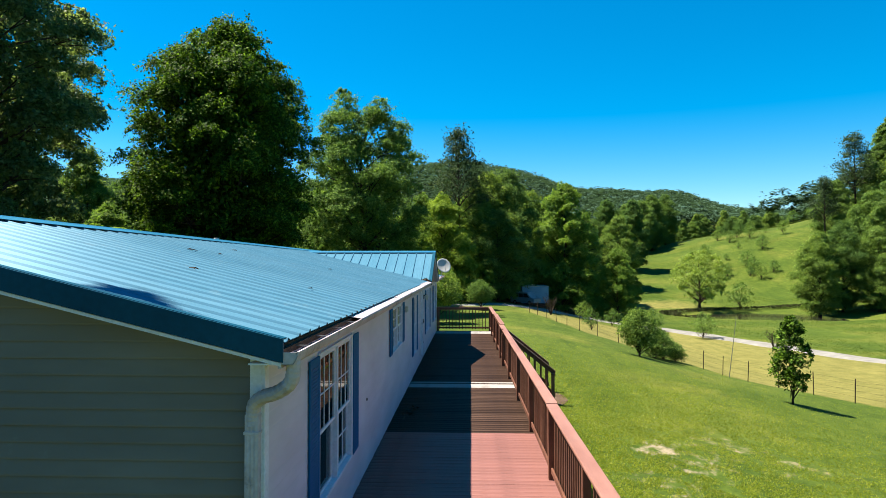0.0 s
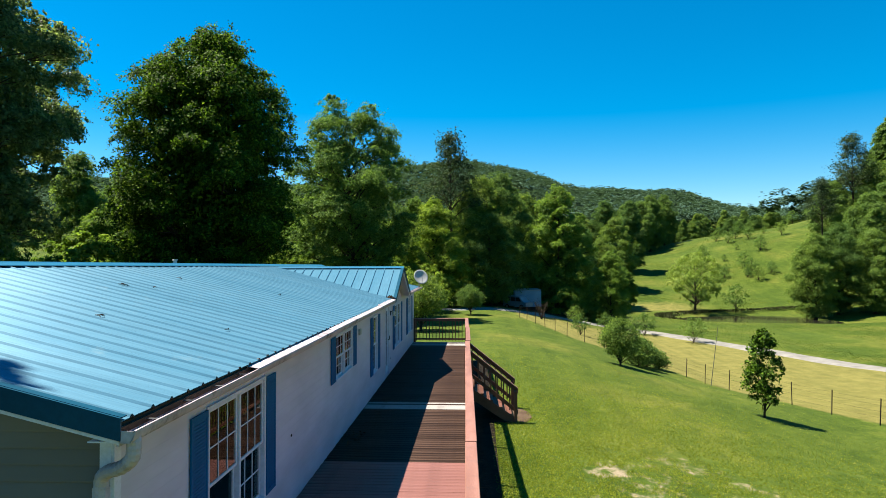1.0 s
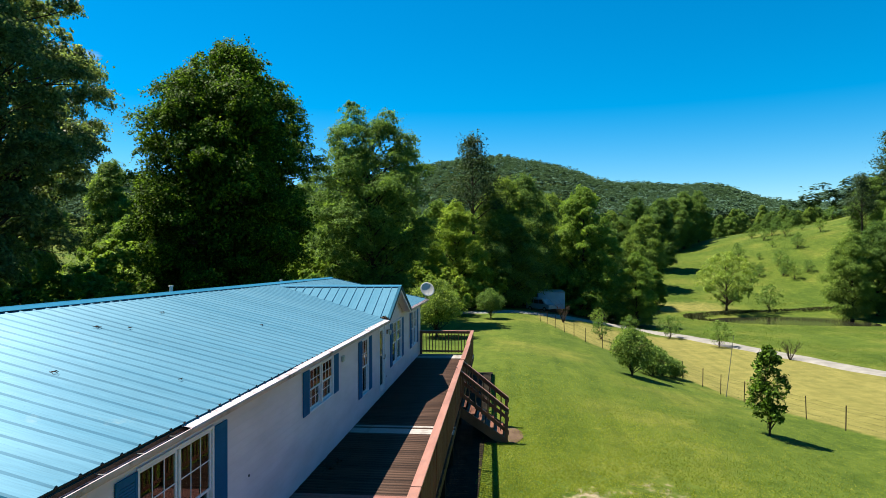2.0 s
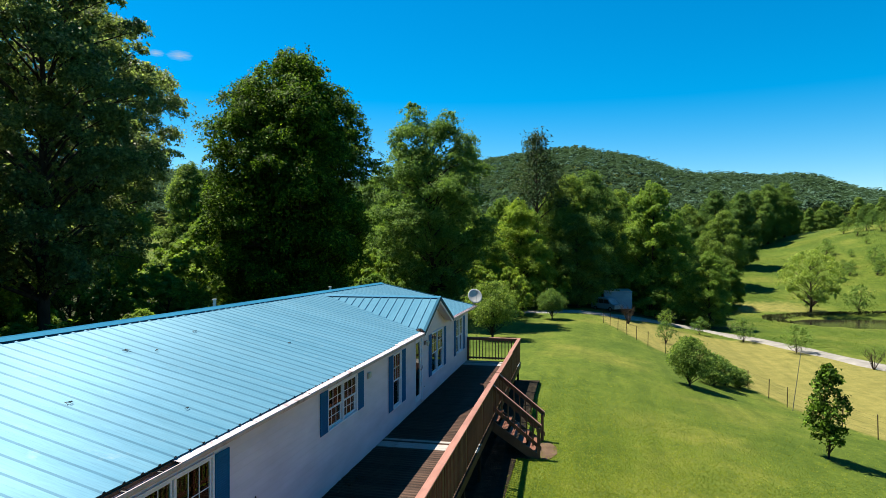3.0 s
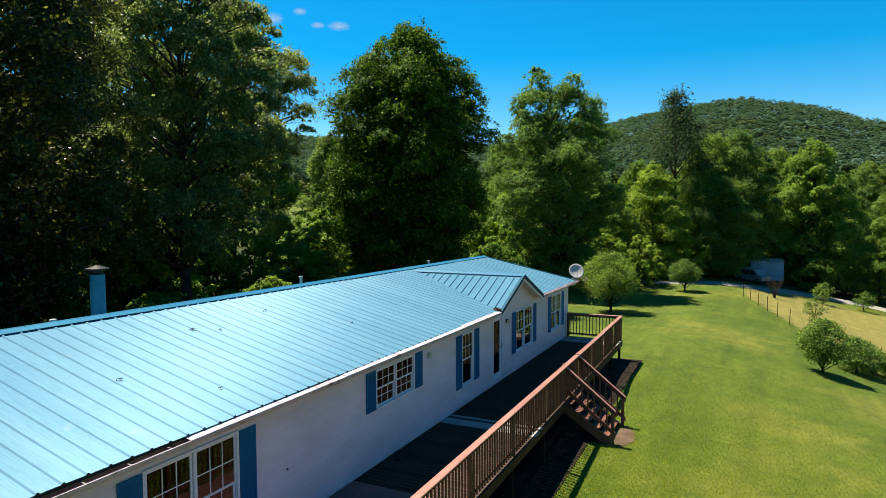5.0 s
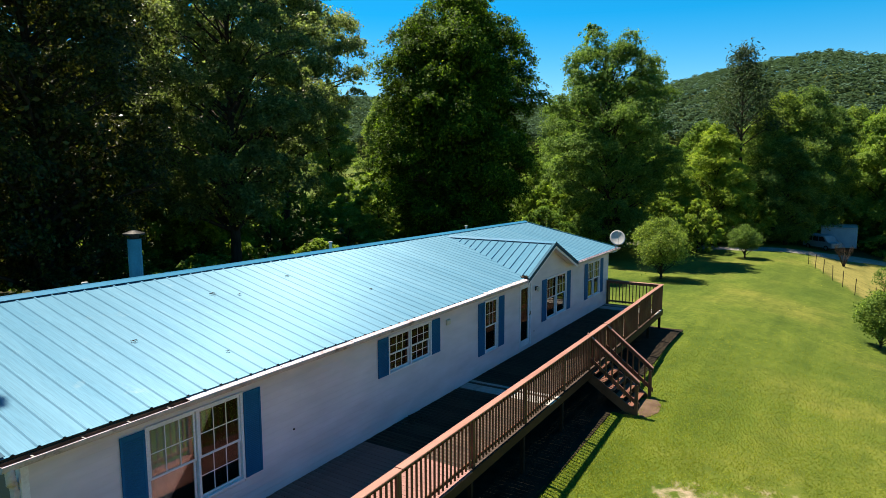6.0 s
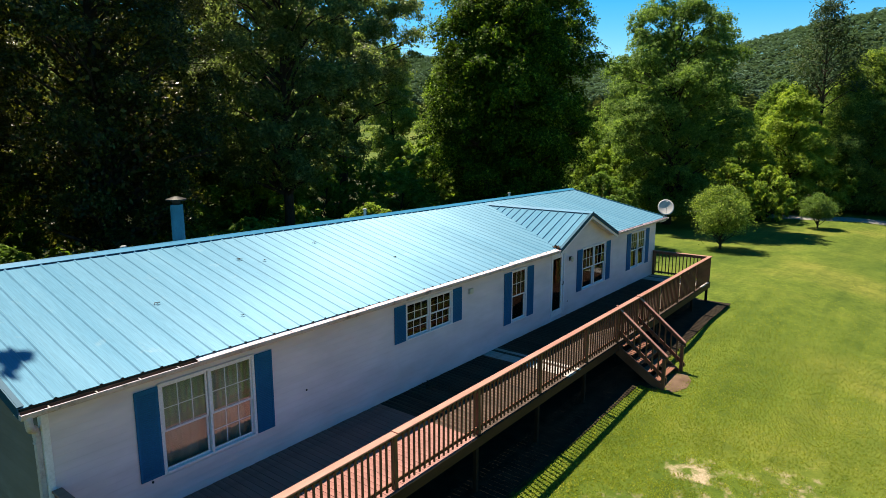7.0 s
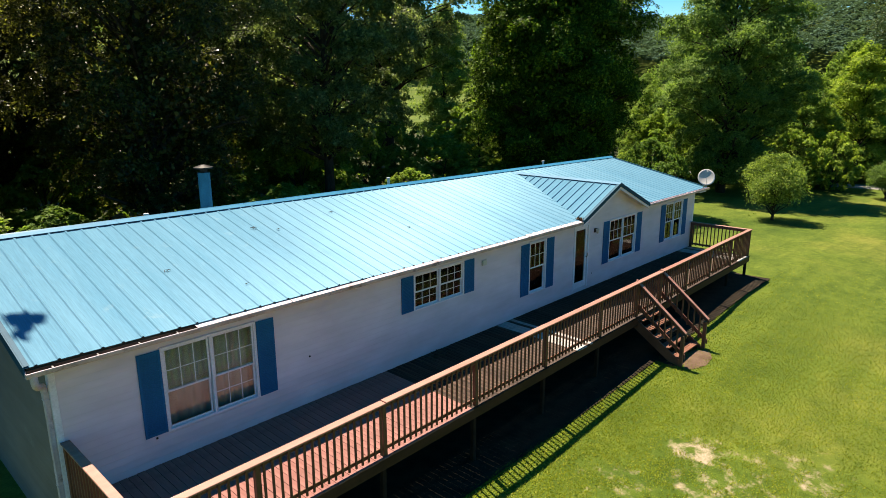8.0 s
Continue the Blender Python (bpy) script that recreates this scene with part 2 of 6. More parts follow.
def ground_material():
    m, n, l, p = material("lawn_and_meadow")
    a = n.new("ShaderNodeAttribute")
    a.attribute_name = "dry"
    big = tex_noise(n, l, 0.16, 5.0)
    green = ramp(n, [(0.30, (0.0362, 0.0655, 0.0052)), (0.5, (0.0588, 0.0880, 0.0085)), (0.70, (0.0995, 0.1130, 0.0170))])
    l.new(big.outputs["Fac"], green.inputs[0])
    mid = tex_noise(n, l, 1.3, 6.0, None, 0.65)
    straw = ramp(n, [(0.3, (0.1112, 0.1054, 0.0258)), (0.7, (0.1797, 0.1643, 0.0456))])
    l.new(mid.outputs["Fac"], straw.inputs[0])
    pat = ramp(n, [(0.30, (0.72, 0.78, 0.66)), (0.5, (1, 1, 1)), (0.70, (1.32, 1.22, 1.4))])
    l.new(mid.outputs["Fac"], pat.inputs[0])
    col = mix(n, l, 1.0, green.outputs[0], pat.outputs[0], "MULTIPLY")
    mow = tex_noise(n, l, 1.0, 3.0, (1.6, 0.07, 1))
    mr = ramp(n, [(0.35, (0.88, 0.91, 0.88)), (0.65, (1.12, 1.10, 1.12))])
    l.new(mow.outputs["Fac"], mr.inputs[0])
    col = mix(n, l, 1.0, col, mr.outputs[0], "MULTIPLY")
    tuft = tex_noise(n, l, 5.5, 7.0, None, 0.7)
    tr = ramp(n, [(0.32, (0.62, 0.72, 0.60)), (0.5, (1, 1, 1)), (0.68, (1.34, 1.22, 1.30))])
    l.new(tuft.outputs["Fac"], tr.inputs[0])
    col = mix(n, l, 1.0, col, tr.outputs[0], "MULTIPLY")
    ma = n.new("ShaderNodeMath")
    ma.operation = "MULTIPLY_ADD"
    l.new(mid.outputs["Fac"], ma.inputs[0])
    ma.inputs[1].default_value = 0.7
    l.new(a.outputs["Fac"], ma.inputs[2])
    straw2 = mix(n, l, 1.0, straw.outputs[0], mr.outputs[0], "MULTIPLY")
    sel = ramp(n, [(0.55, (0, 0, 0)), (0.95, (1, 1, 1))])
    l.new(ma.outputs[0], sel.inputs[0])
    col = mix(n, l, sel.outputs[0], col, straw2)
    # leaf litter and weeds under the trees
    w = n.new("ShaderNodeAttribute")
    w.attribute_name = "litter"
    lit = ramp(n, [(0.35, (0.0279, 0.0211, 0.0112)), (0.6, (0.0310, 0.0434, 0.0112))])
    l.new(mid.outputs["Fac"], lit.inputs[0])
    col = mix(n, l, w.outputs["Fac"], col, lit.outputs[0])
    # worn patches
    b = n.new("ShaderNodeAttribute")
    b.attribute_name = "bare"
    wn2 = tex_noise(n, l, 2.6, 7.0, None, 0.7)
    mb = n.new("ShaderNodeMath")
    mb.operation = "MULTIPLY"
    l.new(wn2.outputs["Fac"], mb.inputs[0])
    l.new(b.outputs["Fac"], mb.inputs[1])
    sb = ramp(n, [(0.43, (0, 0, 0)), (0.57, (1, 1, 1))])
    l.new(mb.outputs[0], sb.inputs[0])
    col = mix(n, l, sb.outputs[0], col, (0.2600, 0.2100, 0.1420))
    fine = tex_noise(n, l, 26.0, 3.0, None, 0.7)
    ff = ramp(n, [(0.3, (0.72, 0.75, 0.68)), (0.7, (1.25, 1.22, 1.25))])
    l.new(fine.outputs["Fac"], ff.inputs[0])
    col = mix(n, l, 1.0, col, ff.outputs[0], "MULTIPLY")
    l.new(col, p.inputs["Base Color"])
    p.inputs["Roughness"].default_value = 0.95
    p.inputs["Specular IOR Level"].default_value = 0.15
    bump(n, l, fine.outputs["Fac"], p, 0.7, 0.04)
    return m


M_GROUND = ground_material()
M_WATER, _n, _l, _p = material("pond_water")
_p.inputs["Base Color"].default_value = (0.020, 0.020, 0.014, 1)
_p.inputs["Roughness"].default_value = 0.06
_w = tex_noise(_n, _l, 2.0, 3.0, (1, 3, 1))
bump(_n, _l, _w.outputs["Fac"], _p, 0.15, 0.03)


# ---- building helpers ----
def base_inverse(parent):
    return Matrix.Translation(-parent.location) if parent.type == "EMPTY" else Matrix.Identity(4)


def attach(ob, parent):
    ob.parent = parent
    ob.matrix_parent_inverse = base_inverse(parent)
    return ob


def part(name, bm, mat, parent, label="", smooth=False):
    """One bmesh as one mesh object, under a thing or a part (or top-level when parent is None)."""
    me = bpy.data.meshes.new(name)
    bmesh.ops.recalc_face_normals(bm, faces=bm.faces)
    bm.to_mesh(me)
    bm.free()
    if smooth:
        me.polygons.foreach_set("use_smooth", [True] * len(me.polygons))
    me.materials.append(mat)
    ob = new(name, me)
    if parent:
        attach(ob, parent)
    if label:
        ob["label"] = label
    return ob


def piece(name, me, parent, m):
    """One more object on a shared mesh."""
    ob = new(name, me)
    attach(ob, parent)
    ob.matrix_basis = m
    return ob


def thing(name, loc, label, category, group="", kind=""):
    e = new(name)
    e.location = loc
    return tagged(e, label, category, group, kind)


def box(bm, x0, x1, y0, y1, z0, z1, bevel=0.0):
    vs = [bm.verts.new((x, y, z)) for x in (x0, x1) for y in (y0, y1) for z in (z0, z1)]
    fs = [bm.faces.new([vs[i] for i in f]) for f in ((0, 1, 3, 2), (4, 6, 7, 5), (0, 4, 5, 1), (2, 3, 7, 6), (0, 2, 6, 4), (1, 5, 7, 3))]
    if bevel:
        es = list({e for f in fs for e in f.edges})
        bmesh.ops.bevel(bm, geom=es, offset=bevel, segments=1, affect="EDGES")
    return bm


def boxes(*specs, bevel=0.0):
    bm = bmesh.new()
    for s in specs:
        box(bm, *s, bevel=bevel)
    return bm


def box_mesh(name, sx, sy, sz, mat, bevel=0.005):
    """A bevelled block with its origin at the centre."""
    bm = boxes((-sx / 2, sx / 2, -sy / 2, sy / 2, -sz / 2, sz / 2), bevel=bevel)
    me = bpy.data.meshes.new(name)
    bmesh.ops.recalc_face_normals(bm, faces=bm.faces)
    bm.to_mesh(me)
    bm.free()
    me.materials.append(mat)
    return me


def prism(bm, pts, axis, a, b):
    """A closed outline of 2D points drawn out along an axis from a to b."""
    def at(p, v):
        return {"x": (v, p[0], p[1]), "y": (p[0], v, p[1]), "z": (p[0], p[1], v)}[axis]
    lo = [bm.verts.new(at(p, a)) for p in pts]
    hi = [bm.verts.new(at(p, b)) for p in pts]
    k = len(pts)
    for i in range(k):
        bm.faces.new((lo[i], lo[(i + 1) % k], hi[(i + 1) % k], hi[i]))
    bm.faces.new(lo)
    bm.faces.new(hi[::-1])
    return bm


def tube(bm, pts, radii, sides=8, cap=True):
    """A round tapered tube through points."""
    rings = []
    pts = [Vector(p) for p in pts]
    for i, p in enumerate(pts):
        d = (pts[min(i + 1, len(pts) - 1)] - pts[max(i - 1, 0)]).normalized()
        u = d.cross(Vector((0.3, 0.9, 0.2)))
        if u.length < 1e-3:
            u = d.cross(Vector((1, 0, 0)))
        u.normalize()
        v = d.cross(u)
        rings.append([bm.verts.new(p + radii[i] * (math.cos(2 * math.pi * k / sides) * u + math.sin(2 * math.pi * k / sides) * v)) for k in range(sides)])
    for a, b in zip(rings, rings[1:]):
        for k in range(sides):
            bm.faces.new((a[k], a[(k + 1) % sides], b[(k + 1) % sides], b[k]))
    if cap:
        bm.faces.new(rings[0][::-1])
        bm.faces.new(rings[-1])
    return bm


def leaf_cloud(name, pts, nrm, size, mat, rng, aspect=0.62):
    """Many small folded leaf blades in one mesh, one island each."""
    k = len(pts)
    rnd = rng.normal(size=(k, 3))
    a = np.cross(nrm, rnd)
    a /= np.linalg.norm(a, axis=1)[:, None] + 1e-9
    b = np.cross(nrm, a)
    b /= np.linalg.norm(b, axis=1)[:, None] + 1e-9
    s = size[:, None]
    v = np.empty((k, 4, 3), np.float32)
    v[:, 0] = pts - a * s * 0.5
    v[:, 1] = pts + b * s * 0.5 * aspect + nrm * s * 0.12
    v[:, 2] = pts + a * s * 0.5
    v[:, 3] = pts - b * s * 0.5 * aspect + nrm * s * 0.12
    me = bpy.data.meshes.new(name)
    me.vertices.add(4 * k)
    me.vertices.foreach_set("co", v.ravel())
    me.loops.add(4 * k)
    me.loops.foreach_set("vertex_index", np.arange(4 * k, dtype=np.int32))
    me.polygons.add(k)
    me.polygons.foreach_set("loop_start", np.arange(0, 4 * k, 4, dtype=np.int32))
    me.update(calc_edges=True)
    me.materials.append(mat)
    return me


def unit(v):
    return v / (np.linalg.norm(v, axis=1)[:, None] + 1e-9)


def sstep(a, b, v):
    t = min(1.0, max(0.0, (v - a) / (b - a)))
    return t * t * (3 - 2 * t)


# ---- the lie of the land ----
POND = (49.0, 83.0, 21.0, 9.0)


RIDGE = [(-46.0, 42.9), (-42.8, 26.3), (-39.6, 33.8), (-36.4, 29.0), (-33.2, 33.5), (-30.0, 30.7), (-26.8, 30.1), (-23.6, 27.7), (-20.4, 27.5), (-17.2, 30.5), (-14.0, 31.0), (-10.8, 35.1), (-7.6, 38.4), (-4.4, 40.4), (-1.2, 41.6), (2.0, 39.8), (5.2, 38.5), (8.4, 27.3), (11.6, 29.9), (14.8, 24.7), (18.0, 30.2), (21.2, 17.0), (24.4, 20.0), (27.6, 14.2), (30.8, 31.1)]


def mountain(x, y):
    """The wooded ridges round the valley: knolls along the main ridge by their bearing, and the hills behind."""
    d = math.hypot(x - 2, y + 4)
    az = math.degrees(math.atan2(x - 2, y + 4))
    rough = 1.0 + 0.05 * noise.noise(Vector((x * 0.012, y * 0.012, 3))) + 0.02 * noise.noise(Vector((x * 0.05, y * 0.05, 7)))
    h = sum(tall * math.exp(-((az - a) / 2.4) ** 2 * 0.5) for a, tall in RIDGE) - 17.0
    h = max(0.0, h) * sstep(200, 480, d)
    for a, w, far, tall in ((40, 7, 190, 19), (-75, 22, 400, 60), (85, 28, 420, 60), (180, 70, 600, 60), (-120, 40, 500, 60)):
        da = (az - a + 180) % 360 - 180
        h = max(h, tall * math.exp(-(da / w) ** 2 * 0.5) * sstep(far * 0.42, far, d))
    return h * rough


def ground_z(x, y):
    s = sstep(3, 20, x)
    z = -1.45 + 0.55 * sstep(4, 26, y) - 0.3 * sstep(26, 45, y)
    z -= s * (2.9 - 0.07 * min(max(32 - y, 0), 28))
    q = ((x - POND[0]) / POND[2]) ** 2 + ((y - POND[1]) / POND[3]) ** 2
    if q < 1:
        z -= 0.75 * math.sqrt(1 - q)
    z += sstep(90, 220, y) * (6 + 0.05 * min(max(x, -20.0), 90.0)) * sstep(900, 400, y) if y < 900 else 0
    z += sstep(92, 138, y) * sstep(205, 155, y) * sstep(14, 34, x) * (4.6 + 4.4 * sstep(36, 67, x))
    z += mountain(x, y)
    z += 0.05 * noise.noise(Vector((x * 0.35, y * 0.35, 0))) * sstep(3, 6, abs(x) + abs(y - 12) * 0.3)
    return z


# ---- ground ----
def spread(lo, hi, step, reach, grow=1.18):
    mids = list(np.arange(lo, hi + step / 2, step))
    out, s, v = [], step, hi
    while v < reach:
        s *= grow
        v += s
        out.append(v)
    back, s, v = [], step, lo
    while v > -reach:
        s *= grow
        v -= s
        back.append(v)
    return back[::-1] + mids + out


FENCE = [(20.5, 19.0), (18.4, 23.9), (16.9, 27.8), (15.6, 31.4), (14.9, 34.2), (13.4, 38.3), (11.2, 41.8), (9.6, 44.2), (8.5, 47.2), (7.5, 50.2), (6.4, 53.9)]
ROAD = [(-16.0, 57.0), (-3.0, 57.0), (2.0, 57.5), (8.0, 61.0), (12.5, 66.5), (17.2, 68.5), (21.8, 62.5), (25.3, 54.2), (28.3, 46.8), (31.5, 40.0), (36.0, 31.0), (42.0, 20.0), (52, -10), (60, -60)]


def bend(pts, per=8):
    """A smooth line through points."""
    out = []
    for i in range(len(pts) - 1):
        p = [Vector(pts[min(max(i + k, 0), len(pts) - 1)]) for k in (-1, 0, 1, 2)]
        for j in range(per):
            t = j / per
            out.append(0.5 * ((2 * p[1]) + (p[2] - p[0]) * t + (2 * p[0] - 5 * p[1] + 4 * p[2] - p[3]) * t * t + (3 * p[1] - p[0] - 3 * p[2] + p[3]) * t ** 3))
    return out + [Vector(pts[-1])]


def past(pts, x, y):
    """How far a place lies beyond a line, to the side of growing x, in metres along x."""
    for (ax, ay), (bx, by) in zip(pts, pts[1:]):
        if min(ay, by) <= y <= max(ay, by) and ay != by:
            return x - (ax + (bx - ax) * (y - ay) / (by - ay))
    return x - (pts[0][0] if abs(y - pts[0][1]) < abs(y - pts[-1][1]) else pts[-1][0])


def dryness(x, y):
    """1 on the mown hay meadow between the fence and the lane."""
    a = past(FENCE, x, y)
    b = past([(31.5, 40.0), (28.3, 46.8), (25.3, 54.2), (21.8, 62.5), (17.2, 68.5)], x, y) if y > 40 else x - 31.5 - (40 - y) * 0.5
    v = sstep(-0.2, 1.2, a) * sstep(0.5, -1.5, b) * sstep(66, 58, y)
    v = max(v, 0.55 * sstep(14, 5, abs(x - 28)) * sstep(8, 2, abs(y - 97)))
    return v


def bareness(x, y):
    v = 0.0
    for cx, cy, r, k in ((5.9, 11.2, 1.1, 1.05), (6.5, 10.3, 1.9, 0.92), (7.7, 12.2, 2.2, 0.86), (5.4, 8.8, 2.0, 0.86), (9.0, 11.0, 2.8, 0.82), (12.5, 13.5, 3.0, 0.72), (7.0, 7.2, 1.8, 0.74)):
        v = max(v, k * math.exp(-(((x - cx) / r) ** 2 + ((y - cy) / r) ** 2) * 0.7))
    return v


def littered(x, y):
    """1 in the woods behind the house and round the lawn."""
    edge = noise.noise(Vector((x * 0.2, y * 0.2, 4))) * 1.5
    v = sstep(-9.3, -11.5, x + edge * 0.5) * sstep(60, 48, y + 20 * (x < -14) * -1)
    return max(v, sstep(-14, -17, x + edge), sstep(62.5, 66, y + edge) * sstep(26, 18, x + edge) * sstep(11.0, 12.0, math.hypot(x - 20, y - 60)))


def build_ground():
    xs, ys = spread(-14, 36, 0.55, 1500), spread(-6, 72, 0.55, 1500)
    verts = [(x, y, ground_z(x, y)) for x in xs for y in ys]
    k = len(ys)
    faces = [(i * k + j, (i + 1) * k + j, (i + 1) * k + j + 1, i * k + j + 1) for i in range(len(xs) - 1) for j in range(k - 1)]
    me = bpy.data.meshes.new("ground")
    me.from_pydata(verts, [], faces)
    me.polygons.foreach_set("use_smooth", [True] * len(faces))
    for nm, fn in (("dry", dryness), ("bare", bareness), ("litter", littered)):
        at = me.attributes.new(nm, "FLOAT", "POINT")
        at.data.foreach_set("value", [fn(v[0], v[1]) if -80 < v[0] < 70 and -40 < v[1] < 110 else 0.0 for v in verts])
    me.materials.append(M_GROUND)
    return tagged(new("ground", me), "sunny mown green lawn with worn bare patches sloping to a valley", "ground", kind="structure")


build_ground()


def build_road():
    bm = bmesh.new()
    line = bend(ROAD, 10)
    rows = []
    for i, p in enumerate(line):
        d = (line[min(i + 1, len(line) - 1)] - line[max(i - 1, 0)]).normalized()
        nrm = Vector((-d.y, d.x))
        row = []
        for k in range(7):
            w = (k - 3) / 3 * (1.1 + 0.12 * math.sin(i * 0.7 + k))
            q = p + nrm * w
            z = ground_z(q.x, q.y) + (0.05 + (0.02 if k in (1, 5) else 0.035 if k == 3 else 0) if 0 < k < 6 else -0.05)
            row.append(bm.verts.new((q.x, q.y, z + 0.03)))
        rows.append(row)
    for a, b in zip(rows, rows[1:]):
        for k in range(6):
            bm.faces.new((a[k], a[k + 1], b[k + 1], b[k]))
    tagged(part("road", bm, M_GRAVEL, None, smooth=True), "pale gravel farm lane crossing the green valley", "road", kind="structure")


build_road()

bm = bmesh.new()
bmesh.ops.create_circle(bm, cap_ends=True, segments=48, radius=1.0)
bmesh.ops.transform(bm, matrix=Matrix.Translation((POND[0], POND[1], -4.42)) @ Matrix.Diagonal((POND[2] * 0.99, POND[3] * 0.99, 1, 1)), verts=bm.verts)
tagged(part("pond_water", bm, M_WATER, None), "still dark pond water reflecting the trees", "water", kind="structure")


# ---- the house ----
NEAR_Y, FAR_Y = 0.74, 24.33
REAR_X = -8.45
TOP_Z = 2.20
EAVE_X, EAVE_Z = 0.24, 2.335
RIDGE_X, RIDGE_Z = -4.24, 3.30
SLOPE = (RIDGE_Z - EAVE_Z) / (EAVE_X - RIDGE_X)
ROOF_Y0, ROOF_Y1 = 0.42, 24.95
GABLE_Y, GABLE_Z, GABLE_HALF = 17.43, 3.225, 2.16
GSLOPE = (GABLE_Z - 2.303) / GABLE_HALF

house = thing("house", (-4.2, 12.5, -1.3), "long white single-storey house with light blue metal roof and blue shutters", "house")

# openings in the front wall: y0, y1, z0, z1
WINDOWS = [(2.44, 4.16, 0.47, 1.95, 2), (8.37, 10.08, 1.15, 1.985, 2), (12.95, 13.73, 0.47, 1.95, 1), (17.47, 19.31, 0.545, 1.95, 2), (21.72, 23.19, 0.545, 1.95, 2)]
DOOR = (15.32, 16.10, 0.02, 2.02)
OPEN = [w[:4] for w in WINDOWS] + [DOOR]


def ridge_z(y):
    """The old ridge settles slightly towards the far end."""
    return 3.45 - 0.0083 * (y - ROOF_Y0)


def eave_z(y):
    return 2.345 - 0.0026 * (y - ROOF_Y0)


def zmain(x, y):
    a, b = ridge_z(y), eave_z(y)
    return a - (a - b) * abs(x - RIDGE_X) / (EAVE_X - RIDGE_X)


def valley_x(y):
    """Where the gable's slope meets the main slope."""
    a, b = ridge_z(y), eave_z(y)
    return RIDGE_X + (a - zgable(y)) * (EAVE_X - RIDGE_X) / (a - b)


def zgable(y):
    return GABLE_Z - GSLOPE * abs(y - GABLE_Y)


def solid_spans(z0, z1, lo, hi, openings):
    """The stretches of y left between openings that cross the band z0..z1."""
    cuts = sorted((a, b) for a, b, c, d in openings if c < z1 - 1e-4 and d > z0 + 1e-4)
    spans, y = [], lo
    for a, b in cuts:
        if a > y:
            spans.append((y, a))
        y = max(y, b)
    if y < hi:
        spans.append((y, hi))
    return spans


def build_front_wall():
    bm = bmesh.new()
    zs = sorted({-1.6, TOP_Z} | {z for o in OPEN for z in o[2:]})
    for z0, z1 in zip(zs, zs[1:]):
        for a, b in solid_spans(z0, z1, NEAR_Y + 0.02, FAR_Y - 0.02, OPEN):
            box(bm, -0.14, -0.004, a, b, z0, z1)
    # the gable above the eaves
    prism(bm, [(GABLE_Y - GABLE_HALF + 0.3, TOP_Z), (GABLE_Y + GABLE_HALF - 0.3, TOP_Z), (GABLE_Y, zgable(GABLE_Y) - 0.13)], "x", -0.14, -0.004)
    return part("front_wall", bm, M_SIDING, house)


front_wall = build_front_wall()


def siding_board(parent, name, y0, y1, z0, z1, mat, label="", y0t=None, y1t=None):
    """One lap of siding on the plane x = 0: thin at the top, standing proud at the foot."""
    y0t, y1t = (y0 if y0t is None else y0t), (y1 if y1t is None else y1t)
    bm = bmesh.new()
    v = [bm.verts.new(c) for c in ((-0.003, y0, z0), (0.012, y0, z0), (0.0128, y0, z0 + 0.010), (0.006, y0t, z1), (-0.003, y0t, z1), (-0.003, y1, z0), (0.012, y1, z0), (0.0128, y1, z0 + 0.010), (0.006, y1t, z1), (-0.003, y1t, z1))]
    for f in ((0, 1, 6, 5), (1, 2, 7, 6), (2, 3, 8, 7), (3, 4, 9, 8), (0, 4, 3, 2, 1), (5, 6, 7, 8, 9)):
        bm.faces.new([v[i] for i in f])
    return part(name, bm, mat, parent, label)


def build_front_siding():
    step, z = 0.1245, -0.10
    while z < TOP_Z - 0.02:
        z1 = min(z + step, TOP_Z)
        for a, b in solid_spans(z + 0.03, z1 - 0.03, NEAR_Y, FAR_Y, [(a - 0.045, b + 0.045, c - 0.03, d + 0.04) for a, b, c, d in OPEN]):
            while b - a > 5.2:
                siding_board(front_wall, "siding_board", a, a + 3.66, z, z1, M_SIDING)
                a += 3.66
            siding_board(front_wall, "siding_board", a, b, z, z1, M_SIDING)
        z = z1
    top = GABLE_Z - 0.12
    while z < top - 0.02:
        z1 = min(z + step, top)
        h0, h1 = (GABLE_Z - 0.1 - z) / GSLOPE, (GABLE_Z - 0.1 - z1) / GSLOPE
        siding_board(front_wall, "siding_board", GABLE_Y - h0, GABLE_Y + h0, z, z1, M_SIDING, "", GABLE_Y - max(h1, 0.01), GABLE_Y + max(h1, 0.01))
        z = z1


build_front_siding()


